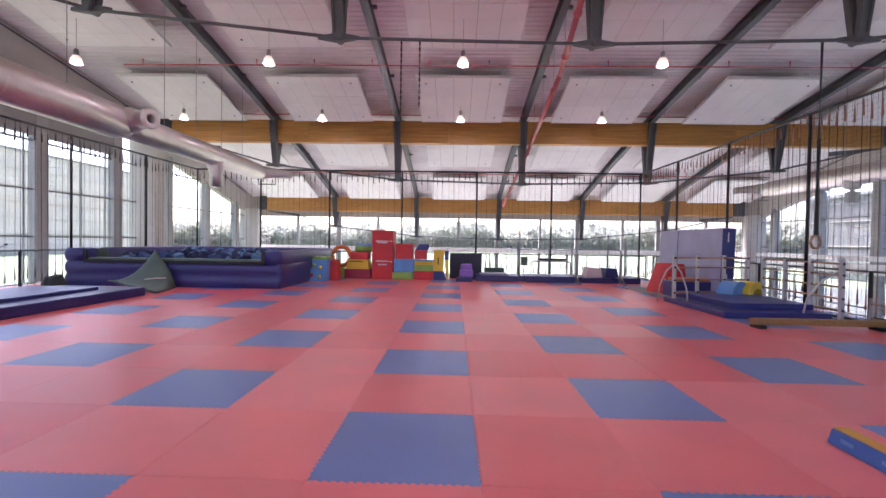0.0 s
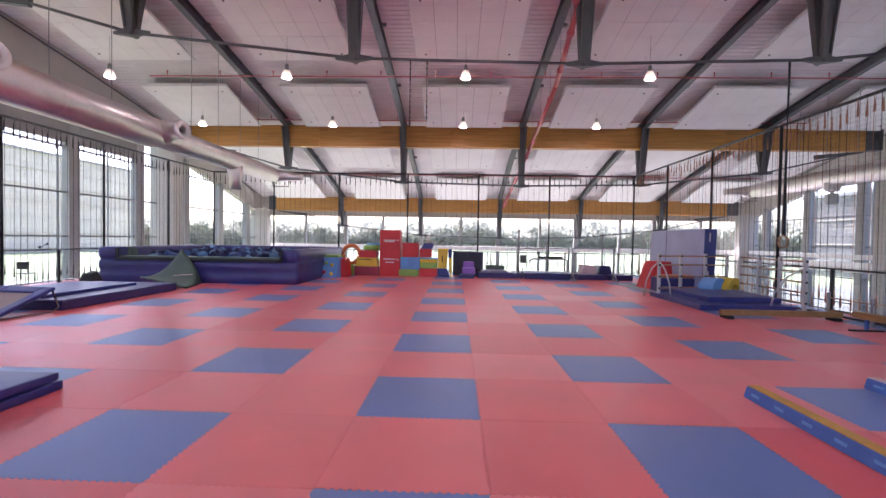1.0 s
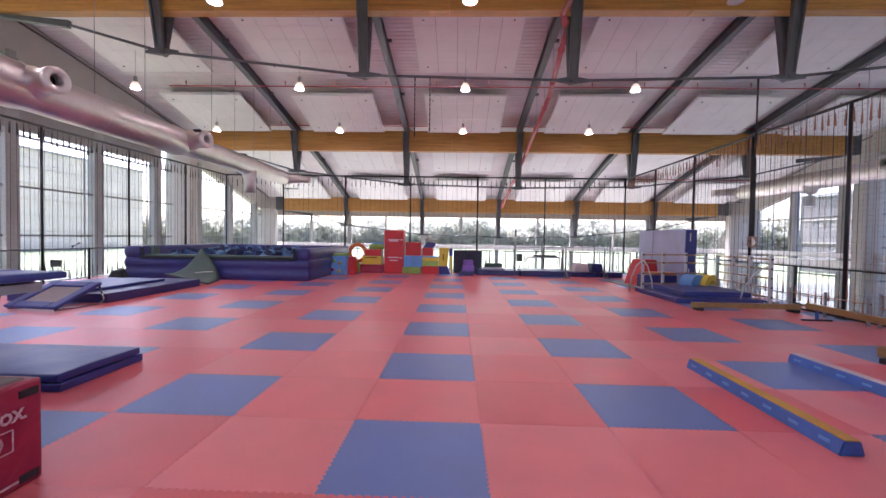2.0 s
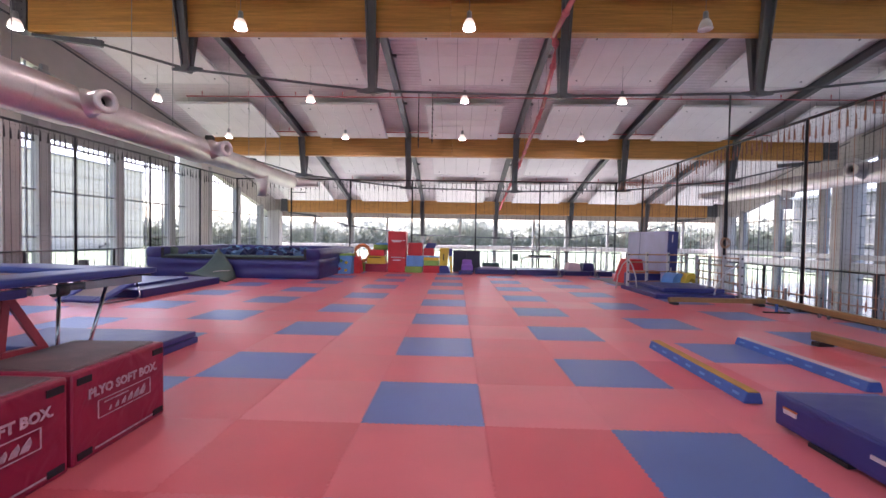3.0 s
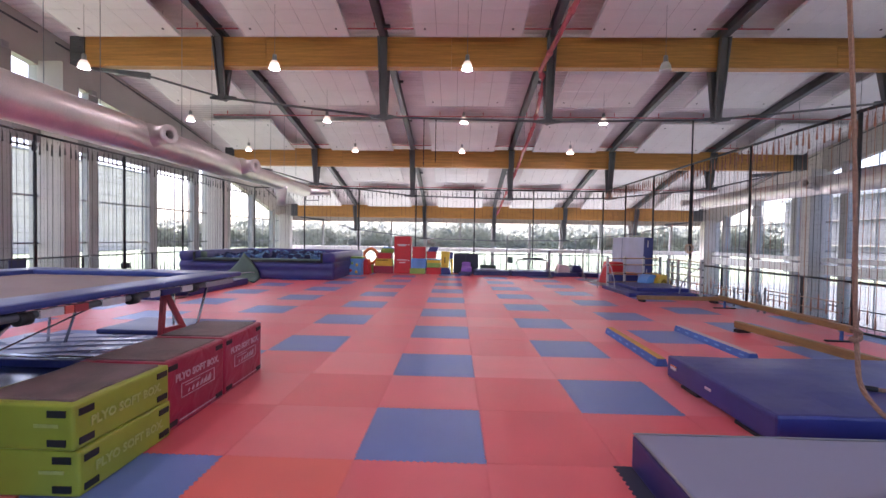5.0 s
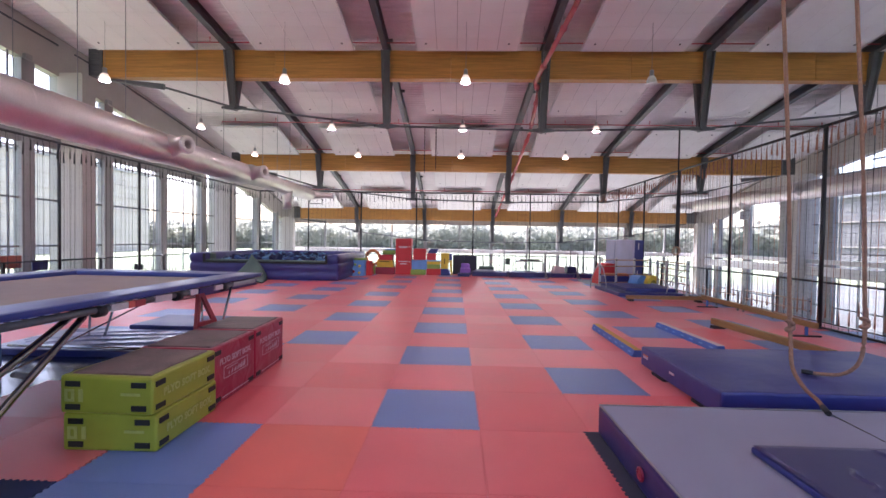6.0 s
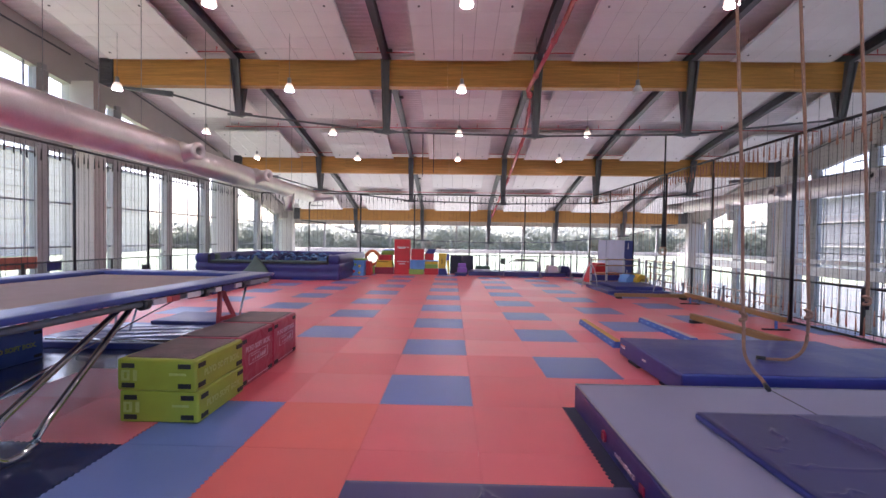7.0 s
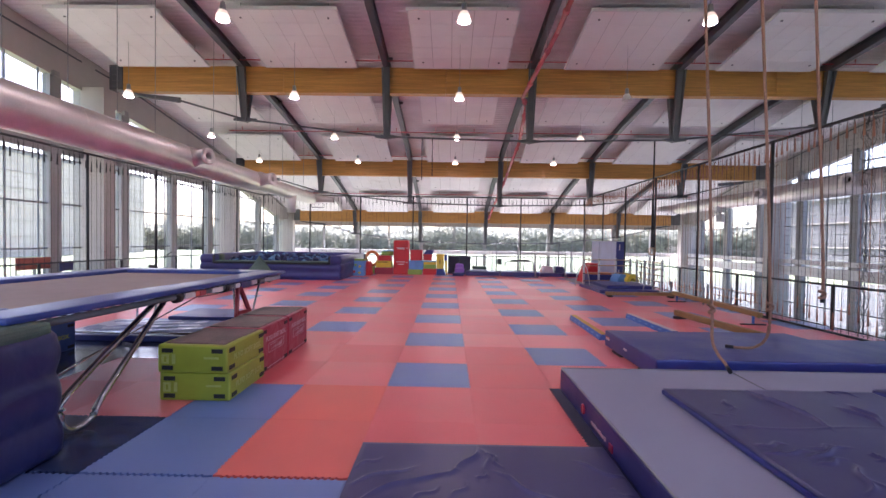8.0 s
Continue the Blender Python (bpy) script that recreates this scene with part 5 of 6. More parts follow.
def wooden_beam(a, b, z0, z1, feet, label):
    t = thing("balance_beam", label, "balance beam", group="wooden balance beams")
    a, b = Vector((*a, (z0 + z1) / 2)), Vector((*b, (z0 + z1) / 2))
    bm = bmesh.new()
    bar(bm, a, b, 0.1, z1 - z0)
    bmesh.ops.bevel(bm, geom=bm.edges[:], offset=0.012, segments=2, affect="EDGES")
    part("beam", bm, WOOD_BEAM, t)
    d = (b - a).normalized()
    side = Vector((-d.y, d.x, 0))
    for s in (0.06, 0.94):
        c = a.lerp(b, s)
        bm = bmesh.new()
        if feet == "block":
            bar(bm, (c - side * 0.12) * Vector((1, 1, 0)) + Vector((0, 0, 0.03)), (c + side * 0.12) * Vector((1, 1, 0)) + Vector((0, 0, 0.03)), 0.12, 0.06)
            part("foot", bm, BLACK, t)
        else:
            bar(bm, (c - side * 0.26) * Vector((1, 1, 0)) + Vector((0, 0, 0.014)), (c + side * 0.26) * Vector((1, 1, 0)) + Vector((0, 0, 0.014)), 0.06, 0.028)
            foot = part("foot", bm, STEEL_BLACK, t, "flat black foot plate")
            bm = bmesh.new()
            bar(bm, (c.x, c.y, 0.02), (c.x, c.y, z0), 0.04, 0.04)
            part("foot_post", bm, PVC_FOAMBLUE, foot, "blue steel post")


wooden_beam((4.86, 4.98), (7.1, 4.95), 0.06, 0.17, "block", "low varnished wooden balance beam on black feet")
wooden_beam((6.66, 4.2), (6.42, 0.15), 0.2, 0.31, "tee", "long varnished wooden balance beam on blue feet")
wooden_beam((5.15, 1.18), (5.38, -1.45), 0.06, 0.19, "block", "short varnished wooden balance beam on black feet")


# ---- bars, blocks and pads near the east net ----
def landing_block(name, outline, y0, y1, material, label, m=None, category="foam block"):
    bm = bmesh.new()
    prism(bm, outline, y0, y1)
    bmesh.ops.bevel(bm, geom=bm.edges[:], offset=0.015, segments=2, affect="EDGES")
    return solid(name, bm, material, label, category, "soft play blocks", m=m)


def block(x0, x1, y0, y1, z0, z1, material, label, r=0.02):
    return solid("foam_block", soft_box(x0, x1, y0, y1, z0, z1, r, 2), material, label, "foam block", "soft play blocks")


t = thing("standing_crash_mat", "tall lilac-blue crash mat standing on edge against the net", "mat", pose(6.68, 10.5, 0, 0, 1.5, -4))
part("cover", soft_box(-0.02, 0.3, -1.93, 1.93, 0, 1.84, 0.03, 2, 6, 0.02, 0.0, 31), PAD_LILAC, t)
bm = soft_box(-0.015, 0.295, -1.942, -1.88, 0.01, 1.83, 0.02, 2)
panel = part("end_panel", bm, PVC_BLUE, t, "blue end panel")
for z in (0.55, 1.6):
    bm = bmesh.new()
    box(bm, 0.1, 0.13, -1.952, -1.94, z - 0.12, z + 0.12)
    part("label_patch", bm, WHITE_PRINT, panel)
for y in (0.55,):
    bm = bmesh.new()
    box(bm, -0.03, -0.018, y - 0.006, y + 0.006, 0.02, 1.82)
    part("seam", bm, PVC_BLUE, t)

folding_mat("landing_mat", 5.0, 7.02, 5.9, 8.3, 0.0, 0.12, PVC_BLUE, "blue landing mat in front of the wall bars", r=0.02, seed=33)
folding_mat("landing_mat", 5.4, 7.0, 6.3, 8.5, 0.125, 0.24, PVC_BLUE, "second blue landing mat stacked on another", r=0.02, seed=34)


def bar_frame(posts, heights, rails, label, curved=(), half=0.033, paint=None):
    """Upright pale posts with wooden rails between them."""
    t = thing("bar_frame", label, "gym bars", group="gym bar frames")
    for (x, y), h in zip(posts, heights):
        bm = bmesh.new()
        box(bm, x - half, x + half, y - half, y + half, 0.0, h)
        part("post", bm, paint or BAR_PAINT, t)
        for z in rails:
            if z < h:
                bm = bmesh.new()
                tube(bm, [(x, y - half - 0.015, z), (x, y - half - 0.001, z)], 0.8 * half, 8)
                part("rail_cap", bm, BLACK, t)
    for (a, b) in zip(posts, posts[1:]):
        for z in rails:
            bm = bmesh.new()
            tube(bm, [(a[0], a[1], z), (b[0], b[1], z)], 0.57 * half, 8)
            part("rail", bm, WOOD_RAIL, t, "wooden rail")
    for x, y, dx, dy in curved:
        bm = bmesh.new()
        tube(bm, [(x, y, 0.95), (x + 0.35 * dx, y + 0.35 * dy, 0.75), (x + 0.62 * dx, y + 0.62 * dy, 0.4), (x + 0.72 * dx, y + 0.72 * dy, 0.0)], 0.018, 8)
        part("stay", bm, BAR_PAINT, t)


bar_frame([(5.05, 7.9), (5.73, 8.15), (6.45, 8.3), (7.08, 8.4)], [1.15, 1.15, 1.15, 1.15], (0.25, 0.55, 0.85, 1.08), "white gym bar frame with wooden rails beside blue mats", ((5.05, 7.9, 0.15, -0.6), (5.05, 7.9, -0.3, 0.5)))
bar_frame([(7.15, 7.95), (7.14, 7.25), (7.12, 6.55), (7.1, 5.82)], [1.1, 1.12, 1.15, 1.18], (0.2, 0.42, 0.64, 0.86, 1.08), "white gym bar frame with wooden rails along the net", ((7.1, 5.85, -0.85, 0.15),))
bar_frame([(7.15, 5.3), (7.16, 4.4), (7.17, 3.5)], [0.5, 0.5, 0.5], (0.15, 0.4), "low grey gym bar frame with thin rails along the net", half=0.02, paint=STEEL_GREY)
bar_frame([(7.18, 3.3), (7.19, 2.3), (7.2, 1.3)], [0.62, 0.62, 0.62], (0.18, 0.36, 0.56), "low grey gym bar frame with thin wooden rails", half=0.018, paint=STEEL_GREY)

landing_block("foam_wedge", [(-0.42, 0.0), (0.42, 0.0), (0.3, 0.85), (-0.12, 0.85)], -0.35, 0.35, PVC_BRIGHT_RED, "red foam wedge block beside the standing mat", pose(6.0, 10.2, 0, 0, 0, 10))
block(5.6, 6.65, 9.0, 9.6, 0.0, 0.42, PVC_BLUE, "blue foam block beside the bars")
block(5.7, 6.6, 9.05, 9.55, 0.425, 0.5, PVC_ORANGE, "flat orange foam slab on a blue block")
bm = bmesh.new()
arc = [(0.38 * math.cos(math.pi * k / 14), 0.38 * math.sin(math.pi * k / 14)) for k in range(15)] + [(-0.2, 0.0), (-0.15, 0.12), (0.0, 0.19), (0.15, 0.12), (0.2, 0.0)]
prism(bm, arc, -0.25, 0.25)
solid("foam_arch", bm, PVC_YELLOW, "yellow foam arch block on the floor", "foam block", "soft play blocks", m=pose(6.9, 8.05, 0.24, 0, 0, 25) @ Matrix.Scale(0.8, 4))
bm = bmesh.new()
prism(bm, [(0.3 * math.cos(math.pi * k / 14), 0.3 * math.sin(math.pi * k / 14)) for k in range(15)], -0.2, 0.2)
solid("foam_half_round", bm, PVC_SKY, "light blue half-round foam block", "foam block", "soft play blocks", m=pose(6.52, 8.05, 0.24, 0, 0, 25))
bm = bmesh.new()
for k in range(18):
    box(bm, 5.2 + 0.1 * k, 5.28 + 0.1 * k, 8.9, 11.4, 0.003, 0.02)
solid("rubber_mat", bm, STEEL_GREY, "grey ribbed rubber mat on the floor", "mat")

# ---- soft play blocks at the far net ----
t = thing("climbing_block", "small blue foam climbing block with coloured holds", "foam block", pose(-4.72, 11.95, 0, 0, 0, -6), "soft play blocks")
bm = bmesh.new()
prism(bm, [(-0.36, 0.0), (0.3, 0.0), (0.3, 0.72), (-0.08, 0.72)], -0.32, 0.32, pose(0, 0, 0, 0, 0, 90))
body = part("body", bm, PVC_SKY, t)
part("top_pad", soft_box(-0.3, 0.3, -0.1, 0.32, 0.72, 0.8, 0.02), PVC_GREEN, t)
for x, z, c in ((-0.15, 0.2, PVC_BRIGHT_RED), (0.12, 0.15, PVC_YELLOW), (0.1, 0.45, PVC_YELLOW), (-0.12, 0.52, PVC_GREEN)):
    bm = bmesh.new()
    lathe(bm, [(0.0, 0.05), (0.05, 0.035), (0.065, 0.0)], seg=10)
    bmesh.ops.transform(bm, matrix=pose(x, -0.36 + 0.28 * z / 0.72 - 0.005, z, 70, 0, 0), verts=bm.verts[:])
    part("hold", bm, c, body)
landing_block("foam_wedge", [(-0.2, 0.0), (0.16, 0.0), (0.06, 0.68), (-0.1, 0.68)], -0.3, 0.3, PVC_BRIGHT_RED, "red foam wedge block beside the climbing block", pose(-4.28, 12.3, 0, 0, 0, 0))
bm = bmesh.new()
tube(bm, [(-4.27 + 0.32 * math.cos(a), 13.05, 0.8 + 0.34 * math.sin(a)) for a in [2 * math.pi * k / 24 for k in range(24)]], 0.075, 10, closed=True)
solid("foam_ring", bm, PVC_ORANGE, "orange foam ring standing on a green block", "foam block", "soft play blocks")
block(-4.5, -4.14, 12.9, 13.3, 0.0, 0.39, PVC_GREEN, "green foam block under the ring")
block(-4.12, -3.18, 12.9, 13.7, 0.0, 0.34, PVC_RED, "dark red foam block at the bottom of a stack")
t = thing("foam_block", "yellow foam block with sloping sides and a dark slot", "foam block", group="soft play blocks")
bm = bmesh.new()
prism(bm, [(-4.08, 0.345), (-3.24, 0.345), (-3.3, 0.68), (-4.0, 0.68)], 12.92, 13.6)
bmesh.ops.bevel(bm, geom=bm.edges[:], offset=0.015, segments=2, affect="EDGES")
part("body", bm, PVC_YELLOW, t)
bm = bmesh.new()
box(bm, -3.95, -3.45, 12.905, 12.925, 0.6, 0.635)
part("slot", bm, BLACK, t, "dark slot")
block(-3.93, -3.3, 12.95, 13.6, 0.685, 0.95, PVC_BRIGHT_RED, "red foam block in a stack")
bm = bmesh.new()
tube(bm, [(-3.8, 13.2, 1.06), (-3.2, 13.2, 1.06)], 0.11, 14)
solid("foam_roll", bm, PVC_GREEN, "green foam roll on top of a stack", "foam block", "soft play blocks")
bm = bmesh.new()
tube(bm, [(-3.75, 13.5, 1.1), (-3.15, 13.45, 1.1)], 0.14, 14)
solid("foam_roll", bm, PVC_SKY, "blue foam roll on top of a stack", "foam block", "soft play blocks")
t = thing("tall_foam_box", "tall bright red foam box with white print", "foam block", group="soft play blocks")
cover = part("cover", soft_box(-3.15, -2.38, 12.95, 13.65, 0.0, 1.75, 0.03, 2, 4, 0.015, 0.0, 41), PVC_BRIGHT_RED, t)
for x0, x1, z in ((-3.0, -2.55, 1.36), (-2.5, -2.42, 1.36), (-2.95, -2.6, 1.31), (-3.0, -2.55, 0.64), (-2.5, -2.42, 0.62), (-2.92, -2.6, 0.52)):
    bm = bmesh.new()
    box(bm, x0, x1, 12.93, 12.945, z - 0.022, z + 0.022)
    part("print_bar", bm, WHITE_PRINT, cover)
block(-2.35, -1.62, 12.95, 13.6, 0.26, 0.72, PVC_SKY, "light blue foam block in a stack")
block(-2.4, -1.68, 12.9, 13.6, 0.0, 0.255, PVC_GREEN, "green foam block at the bottom of a stack")
block(-2.3, -1.68, 13.0, 13.6, 0.725, 1.27, PVC_BRIGHT_RED, "bright red foam box on a blue block")
block(-1.62, -1.18, 13.1, 13.6, 0.725, 1.05, PVC_BRIGHT_RED, "small red foam box on a stack")
landing_block("foam_wedge", [(-0.25, 0.0), (0.2, 0.0), (0.28, 0.22), (-0.1, 0.22)], -0.25, 0.25, PVC_BLUE, "dark blue foam wedge on top of a stack", pose(-1.35, 13.35, 1.05, 0, 0, 0))
t = thing("foam_block", "green and yellow foam block with a blue frame", "foam block", group="soft play blocks")
part("body", soft_box(-1.6, -0.95, 12.95, 13.55, 0.305, 0.52, 0.02), PVC_GREEN, t)
part("upper_body", soft_box(-1.6, -0.95, 12.95, 13.55, 0.525, 0.66, 0.02), PVC_YELLOW, t)
bm = bmesh.new()
box(bm, -1.66, -0.9, 12.96, 13.5, 0.66, 0.7)
box(bm, -1.66, -1.62, 12.96, 13.5, 0.3, 0.66)
part("frame", bm, PVC_SKY, t)
block(-1.62, -0.93, 12.92, 13.55, 0.0, 0.3, PVC_BRIGHT_RED, "red foam block at the bottom of a stack")
t = thing("foam_upright", "yellow and blue foam panel pair standing upright", "foam block", group="soft play blocks")
bm = bmesh.new()
prism(bm, [(-0.92, 0.32), (-0.58, 0.32), (-0.52, 1.07), (-0.92, 1.07)], 12.9, 13.2)
part("face", bm, PVC_YELLOW, t)
bm = bmesh.new()
prism(bm, [(-0.92, 0.0), (-0.45, 0.0), (-0.57, 0.315), (-0.92, 0.315)], 12.9, 13.2)
part("base_panel", bm, PVC_BLUE, t)
bm = bmesh.new()
prism(bm, [(-0.44, 0.0), (-0.38, 0.0), (-0.38, 0.72), (-0.51, 0.72)], 12.92, 13.2)
part("wedge", bm, PVC_YELLOW, t)
bm = bmesh.new()
prism(bm, [(-0.515, 0.73), (-0.38, 0.73), (-0.38, 1.05), (-0.515, 1.05)], 12.92, 13.2)
part("wedge_top", bm, PVC_BLUE, t)
bm = bmesh.new()
box(bm, -0.77, -0.73, 12.885, 12.9, 0.55, 0.8)
part("slot", bm, BLACK, t)
t = thing("dark_foam_panel", "very dark navy foam panels standing on edge by the net", "foam block", group="soft play blocks")
for k in range(2):
    part("panel", soft_box(-0.34 + 0.6 * k, 0.255 + 0.6 * k, 13.7, 13.95, 0.0, 0.94, 0.02), PANEL_DARK, t)
t = thing("soft_chair", "mauve soft play chair", "soft chair")
part("seat", soft_box(0.02, 0.52, 12.95, 13.35, 0.12, 0.36, 0.05, 3), PVC_MAUVE, t)
part("backrest", soft_box(0.06, 0.48, 13.25, 13.45, 0.3, 0.58, 0.07, 3), PVC_MAUVE, t)
part("base", soft_box(0.0, 0.54, 12.92, 13.5, 0.02, 0.14, 0.03, 2), PVC_NAVY, t)
for x0, x1, y0, y1, h, lab in ((-0.1, 0.45, 12.4, 12.85, 0.14, "short navy mat"), (0.6, 2.3, 12.75, 14.0, 0.2, "navy landing mat with a pale top"), (2.35, 4.3, 12.6, 13.9, 0.22, "navy landing mat by the bars"), (4.35, 5.4, 12.7, 13.8, 0.18, "navy landing mat by the far net"), (5.45, 6.3, 12.6, 13.8, 0.2, "navy landing mat in the corner")):
    folding_mat("landing_mat", x0, x1, y0, y1, 0.0, h, PVC_NAVY, lab + " on the floor", r=0.02, seed=x0, cuts=3)
folding_mat("landing_mat", 0.75, 1.75, 12.9, 13.9, 0.205, 0.25, PVC_GREY, "thin pale grey mat on a navy mat", r=0.015, seed=51, cuts=3)
block(1.0, 1.75, 14.1, 14.5, 0.0, 0.4, GREEN_DARK, "dark green foam block beside the net")
landing_block("foam_wedge", [(-0.3, 0.0), (0.3, 0.0), (0.22, 0.32), (-0.2, 0.36)], -0.3, 0.3, PINK_TOP, "pale pink foam wedge on a mat", pose(4.8, 13.2, 0.18, 0, 0, 0))
landing_block("foam_wedge", [(-0.22, 0.0), (0.26, 0.0), (0.18, 0.32), (-0.2, 0.32)], -0.3, 0.3, PVC_NAVY, "navy foam wedge on a mat", pose(5.4, 13.2, 0.2, 0, 0, 0))


def high_bar(x0, x1, y, h, label):
    t = thing("high_bar", label, "gym bar", group="gym bars")
    for x in (x0, x1):
        bm = bmesh.new()
        tube(bm, [(x, y, 0.0), (x, y, h)], 0.032, 10)
        part("post", bm, STEEL_GREY, t)
        for s in (-1, 1):
            bm = bmesh.new()
            tube(bm, [(x, y, 0.28), (x, y + s * 0.45, 0.02)], 0.018, 8)
            part("stay", bm, STEEL_GREY, t)
        bm = bmesh.new()
        bar(bm, (x, y - 0.5, 0.02), (x, y + 0.5, 0.02), 0.08, 0.04)
        part("foot", bm, STEEL_GREY, t)
    bm = bmesh.new()
    tube(bm, [(x0, y, h - 0.03), (x1, y, h - 0.03)], 0.02, 8)
    part("bar", bm, STEEL_GREY, t)


high_bar(2.3, 4.4, 14.4, 1.15, "grey steel gym bar at the far net")
high_bar(4.05, 5.55, 12.5, 1.2, "grey steel gym bar with splayed stays")
for x, y, h in ((2.14, 12.9, 1.85), (5.5, 13.6, 1.75), (6.25, 13.9, 1.6), (3.4, 13.9, 1.4)):
    t = thing("gym_post", "slim grey steel upright on a small foot", "post", group="gym uprights")
    bm = bmesh.new()
    tube(bm, [(x, y, 0.0), (x, y, h)], 0.03, 8)
    part("post", bm, STEEL_GREY, t)
    bm = bmesh.new()
    lathe(bm, [(0.16, 0.0), (0.16, 0.02), (0.05, 0.05), (0.03, 0.08)], (x, y, 0.0), 14)
    part("foot", bm, STEEL_GREY, t)
t = thing("loudspeaker", "small dark green box loudspeaker on a slim post", "loudspeaker")
part("cabinet", soft_box(2.2, 2.42, 12.85, 13.0, 0.58, 0.88, 0.015), GREEN_DARK, t)
bm = bmesh.new()
bar(bm, (2.14, 12.9, 0.72), (2.22, 12.92, 0.72), 0.04, 0.04)
part("bracket", bm, STEEL_GREY, t)
t = thing("parallel_bar", "low chrome bar frame with a dark beam", "gym bar")
bm = bmesh.new()
tube(bm, [(2.75, 14.0, 0.0), (2.75, 14.0, 0.62), (2.85, 14.0, 0.7), (4.15, 14.0, 0.7), (4.25, 14.0, 0.62), (4.25, 14.0, 0.0)], 0.03, 10)
part("frame", bm, WHITE_PAINT, t)
part("pad", soft_box(3.05, 4.05, 13.93, 14.07, 0.73, 0.8, 0.02), BLACK, t)

# ---- outside ----
bm = bmesh.new()
g = 900.0
outer = [bm.verts.new((x, y, GROUND)) for x, y in ((-g, -g), (g, -g), (g, g), (-g, g))]
inner = [bm.verts.new((x, y, GROUND)) for x, y in ((WEST - 0.2, SOUTH - 0.2), (EAST + 0.2, SOUTH - 0.2), (EAST + 0.2, NORTH + 0.2), (WEST - 0.2, NORTH + 0.2))]
for k in range(4):
    bm.faces.new((outer[k], outer[(k + 1) % 4], inner[(k + 1) % 4], inner[k]))
solid("ground", bm, GRASS, "pale mown grass field outside", "ground", kind="structure")
rnd = random.Random(8)
verts, faces = [], []
spray = [(math.cos(math.pi * k / 3), math.sin(math.pi * k / 3), 0.25 * (-1) ** k) for k in range(6)]
for k in range(70000):
    a = rnd.uniform(-0.95, 0.95)
    dist = rnd.uniform(150, 185)
    x, y = dist * math.sin(a), 20 + dist * math.cos(a)
    crown = 0.75 + 0.5 * noise.noise(Vector((x * 0.06, y * 0.06, 3))) + 0.2 * noise.noise(Vector((x * 0.3, y * 0.3, 5)))
    z = GROUND + rnd.uniform(0.0, 1.0) ** 0.8 * 11.0 * crown
    m = pose(x, y, z, rnd.uniform(0, 360), rnd.uniform(0, 360), rnd.uniform(0, 360)) @ Matrix.Scale(rnd.uniform(0.4, 0.9), 4)
    n = len(verts)
    verts += [m @ Vector(c) for c in spray]
    faces.append([n + q for q in range(6)])
me = bpy.data.meshes.new("far_trees")
me.from_pydata(verts, [], faces)
# pale material carries the haze of the distance in its colour
me.materials.append(HAZED_LEAVES)
tagged(new("far_trees", me), "distant line of broadleaf trees beyond the field, coloured pale for haze", "trees", kind="stuff")


bm = bmesh.new()
box(bm, 18.7, 49, -60, 40, GROUND - 0.2, GROUND + 0.04)
solid("pavement", bm, PAVING, "grey paved yard beside the hall", "pavement", kind="structure")


def far_building(name, x0, x1, y0, y1, h, label, skin):
    t = thing(name, label, "building")
    bm = bmesh.new()
    box(bm, x0, x1, y0, y1, GROUND - 0.2, GROUND + h)
    part("wall", bm, skin, t)
    bm = bmesh.new()
    box(bm, x0 - 0.4, x1 + 0.4, y0 - 0.4, y1 + 0.4, GROUND + h, GROUND + h + 0.4)
    part("roof", bm, STEEL_GREY, t)
    xe = x1 if x1 < 0 else x0
    s = 1 if x1 < 0 else -1
    for k in range(int(h / 3.2)):
        bm = bmesh.new()
        z = GROUND + 0.9 + 3.2 * k
        box(bm, min(xe, xe + s * 0.15), max(xe, xe + s * 0.15), y0, y1, z, z + 0.14)
        part("ledge", bm, LEDGE, t)


far_building("school_building", -112, -86, -40, 110, 20.5, "pale four-storey building across the field", CLADDING)
far_building("depot_building", 50, 70, -30, 60, 10.5, "grey clad building beside the hall", CLADDING_GREY)


def side_chair(m, cloth, label):
    t = thing("chair", label, "chair", m, "chairs by the windows")
    part("seat", soft_box(-0.22, 0.22, -0.22, 0.22, 0.42, 0.45, 0.012, 2), cloth, t)
    part("backrest", soft_box(-0.22, 0.22, 0.19, 0.215, 0.6, 0.88, 0.012, 2), cloth, t)
    for x in (-0.2, 0.2):
        bm = bmesh.new()
        tube(bm, [(x, 0.2, 0.0), (x, 0.225, 0.86)], 0.012, 6)
        part("rear_leg", bm, STEEL_GREY, t)
        bm = bmesh.new()
        tube(bm, [(x, -0.2, 0.0), (x, -0.2, 0.43)], 0.012, 6)
        part("front_leg", bm, STEEL_GREY, t)
    return t


side_chair(pose(-12.55, 8.55, -0.062, 0, 0, 190) @ Matrix.Scale(0.75, 4), STEEL_BLACK, "small black chair on thin steel legs beside the balustrade")
RUST = surface("rust_red_cloth", (0.36, 0.11, 0.08), 0.8, vary=0.15, scale=6)
for y, a in ((3.42, 84), (3.95, 92)):
    side_chair(pose(-12.6, y, -0.062, 0, 0, a) @ Matrix.Scale(1.3, 4), RUST, "chair with a rust-red back by the window")
side_chair(pose(-12.6, 4.75, -0.062, 0, 0, 90) @ Matrix.Scale(1.12, 4), PVC_NAVY, "chair with a dark blue back by the window")
t = thing("rail_clamp", "small black clamp with two knobs on the balustrade rail", "clamp")
bm = bmesh.new()
tube(bm, [(-11.7, 8.08, RAIL_WEST), (-11.7, 8.08, RAIL_WEST + 0.07), (-11.7, 8.3, RAIL_WEST + 0.16)], 0.012, 6)
part("arm", bm, STEEL_BLACK, t)
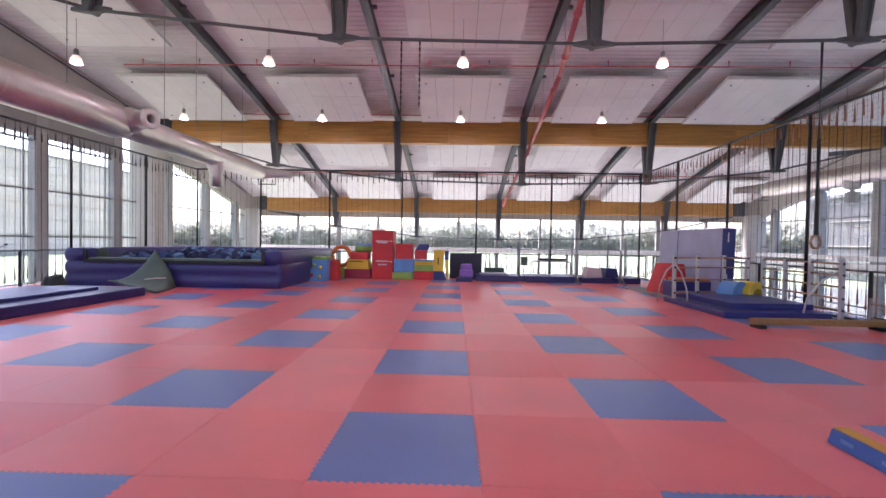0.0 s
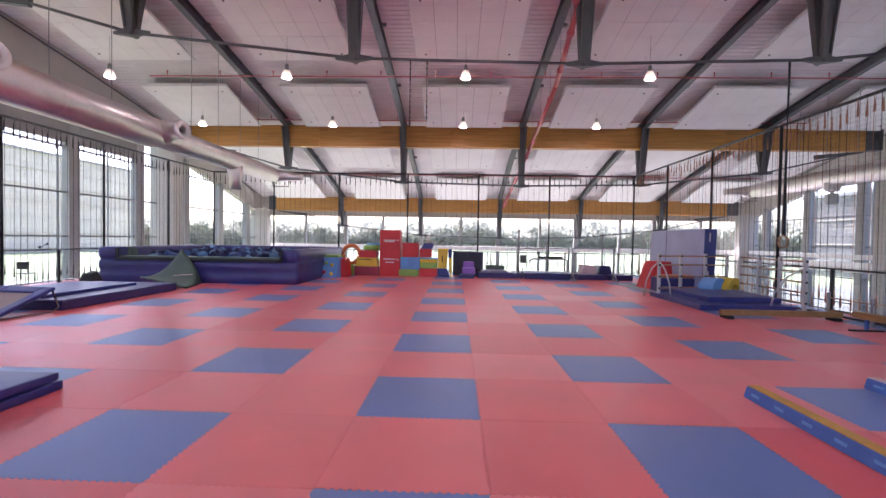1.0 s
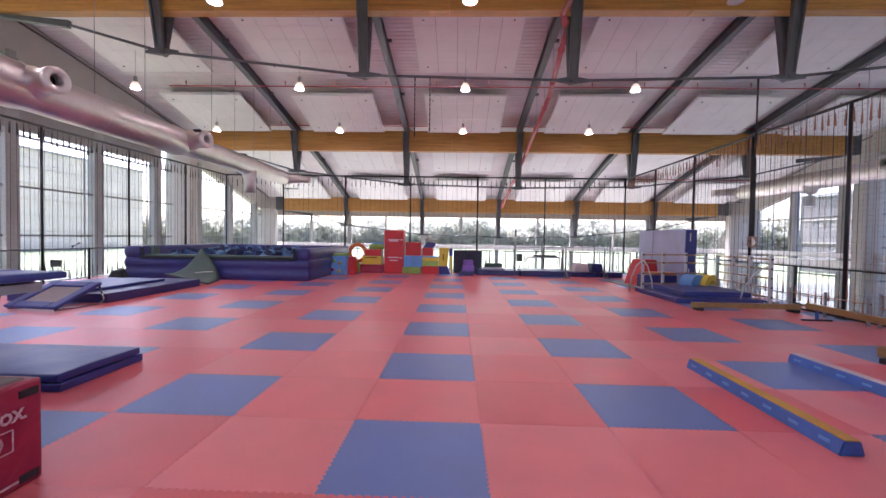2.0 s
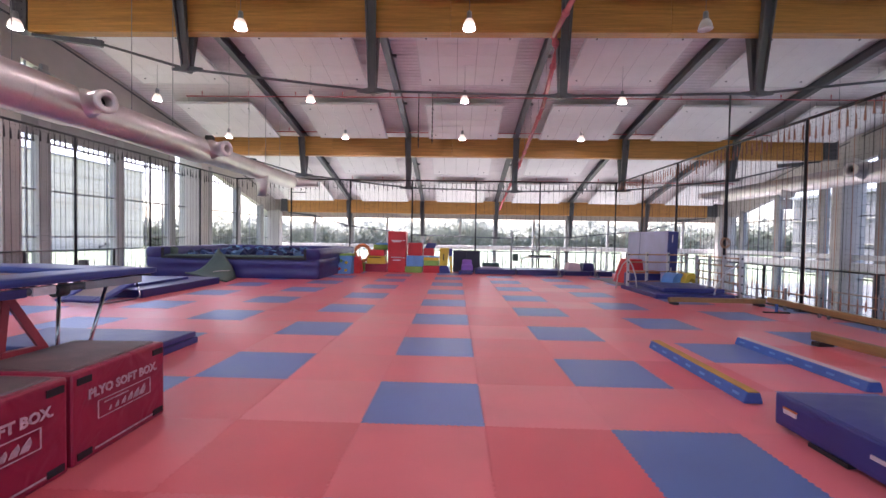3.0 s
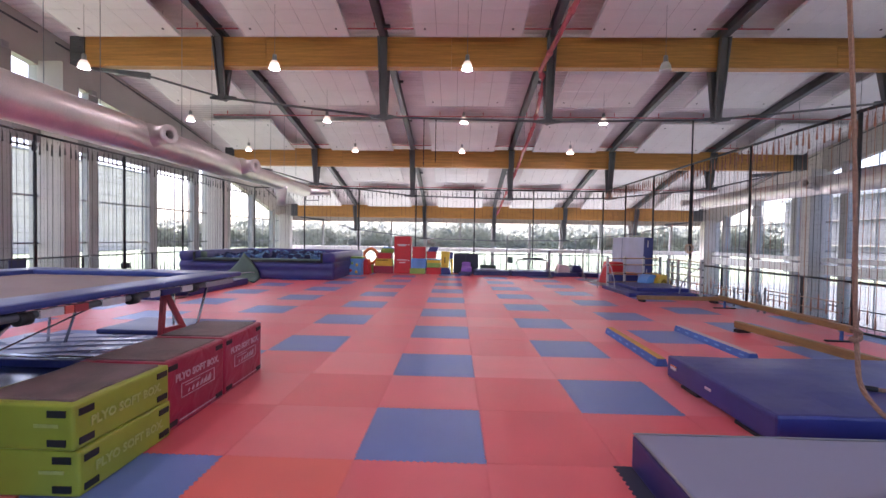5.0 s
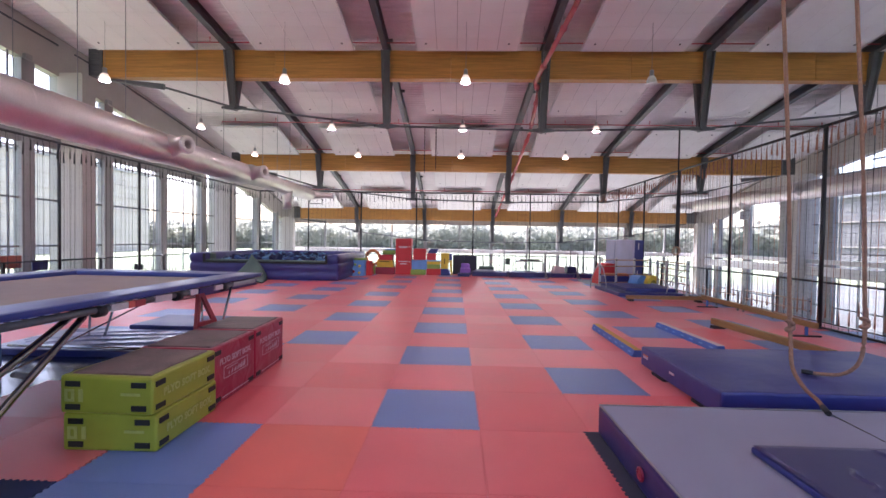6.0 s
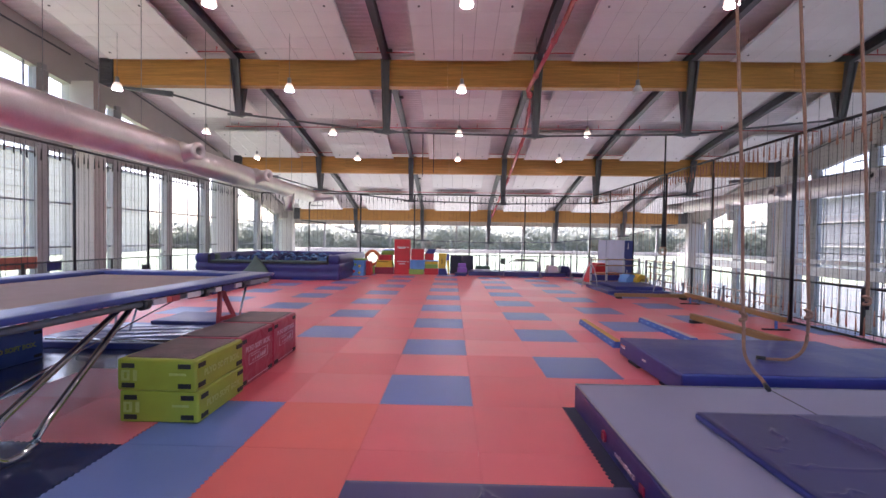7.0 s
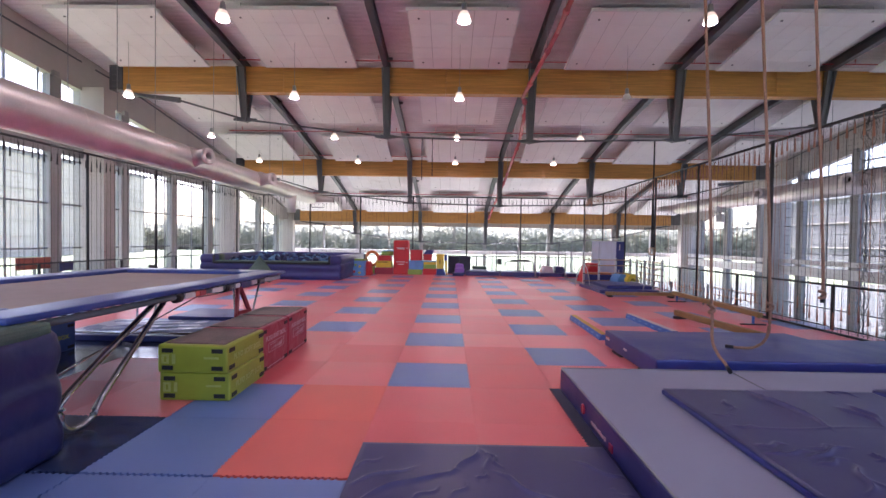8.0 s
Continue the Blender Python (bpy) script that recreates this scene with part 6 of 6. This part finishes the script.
for y, z in ((8.08, 0.08), (8.3, 0.17)):
    bm = bmesh.new()
    lathe(bm, [(0.0, -0.035), (0.025, -0.025), (0.035, 0.0), (0.025, 0.025), (0.0, 0.035)], (-11.7, y, RAIL_WEST + z), 10)
    part("knob", bm, STEEL_BLACK, t)

# ---- interlocking floor mats ----
def mat_mesh(name, material, teeth):
    """A one-metre mat; the same toothed line runs along facing sides, so that neighbours lock."""
    bm = bmesh.new()
    line = [(0.0, 0.0)]
    for k in range(teeth):
        a = 0.04 + 0.92 * (k + 0.5) / teeth
        line += [(a - 0.33 / teeth, 0.007 * (-1) ** k), (a + 0.33 / teeth, 0.007 * (-1) ** k)]
    gap, w = 0.0015, 0.03
    n = len(line)
    back = [(1.0, 0.0)] + line[:0:-1]
    at = lambda s: gap + s * (1 - 2 * gap)
    sides = [[(at(s), gap + d) for s, d in line], [(1 - gap + d, at(s)) for s, d in line],
             [(at(s), 1 - gap + d) for s, d in back], [(gap + d, at(s)) for s, d in back]]
    up = [[bm.verts.new((x, y, 0.0)) for x, y in side] for side in sides]
    down = [[bm.verts.new((x, y, -0.035)) for x, y in side] for side in sides]
    ends = lambda s: w + s * (1 - 2 * w)
    rim = [[(ends(s), w) for s, d in line], [(1 - w, ends(s)) for s, d in line], [(ends(s), 1 - w) for s, d in back], [(w, ends(s)) for s, d in back]]
    rim = [[bm.verts.new((x, y, 0.0)) for x, y in side] for side in rim]
    middle = bm.verts.new((0.5, 0.5, 0.0))
    for q in range(4):
        top, low, inn = (r[q] + [r[(q + 1) % 4][0]] for r in (up, down, rim))
        for k in range(n):
            bm.faces.new((low[k], low[k + 1], top[k + 1], top[k]))
            bm.faces.new((top[k], top[k + 1], inn[k + 1], inn[k]))
            bm.faces.new((inn[k], inn[k + 1], middle))
    return mesh_of(name, bm, material)


def mat_colour(i, j):
    if j == -7 and i < 1:
        return "blue"
    if j < -7:
        return "blue" if i % 2 == 1 and ((i + 1) // 2 + j) % 2 == 0 else "red"
    if i <= -4 and j <= -1:
        if i <= -9:
            return "red"
        if j >= -2:
            return "blue" if i >= -7 and (i, j) != (-4, -1) else "red"
        return "red" if (i, j) in ((-4, -5), (-4, -4), (-4, -3), (-5, -4), (-5, -5)) else "dark"
    if j in (-6, -5):
        return {-3: "blue", -2: "orange"}.get(i, "red")
    if i >= 1 and j <= -5:
        return "dark"
    if i == -3 and j == -3:
        return "red"
    if i % 2 == 1 and ((i + 1) // 2 + j) % 2 == 0:
        return "blue"
    return "red"


mat_floor = thing("mat_floor", "red and blue interlocking foam mats laid in a chequered pattern", "floor mats", kind="structure")
KINDS = {"red": MAT_RED, "blue": MAT_BLUE, "orange": MAT_ORANGE, "dark": MAT_DARK}
NEAR = {k: mat_mesh("floor_mat", m, 36) for k, m in KINDS.items()}
bm = bmesh.new()
box(bm, DECK_W + 0.05, DECK_E - 0.05, DECK_S + 0.2, DECK_N - 0.05, -0.056, -0.04)
part("underlay", bm, BLACK, mat_floor)
bm = bmesh.new()
tooth = [(0.945 if k % 2 else 0.96, -9.3 + 0.028 * (k + s)) for k in range(190) for s in (0.15, 0.85)]
up = [bm.verts.new((x, y, 0.004)) for x, y in tooth]
inner = [bm.verts.new((1.11, y, 0.004)) for x, y in tooth]
low = [bm.verts.new((x, y, -0.002)) for x, y in tooth]
for k in range(len(up) - 1):
    bm.faces.new((up[k], up[k + 1], inner[k + 1], inner[k]))
    bm.faces.new((low[k], low[k + 1], up[k + 1], up[k]))
part("edge_strip", bm, MAT_EDGE, mat_floor, "dark toothed edging strip")
far_bm = {k: bmesh.new() for k in KINDS}
for i in range(-12, 8):
    for j in range(-16, 15):
        c = mat_colour(i, j)
        if -7 <= i < 6 and -9 <= j < 8:
            ob = new("floor_mat", NEAR[c])
            ob.parent = mat_floor
            ob.location = (i - (0.015 if i < -3 and j < -2 else 0.0), j - (0.025 if j < -6 else 0.0), 0)
        else:
            box(far_bm[c], i + 0.003, i + 0.997, j + 0.003, j + 0.997, -0.035, 0.0)
for c, bm in far_bm.items():
    if len(bm.verts):
        tagged(part("far_mats", bm, KINDS[c], mat_floor), kind="stuff")
    else:
        bm.free()
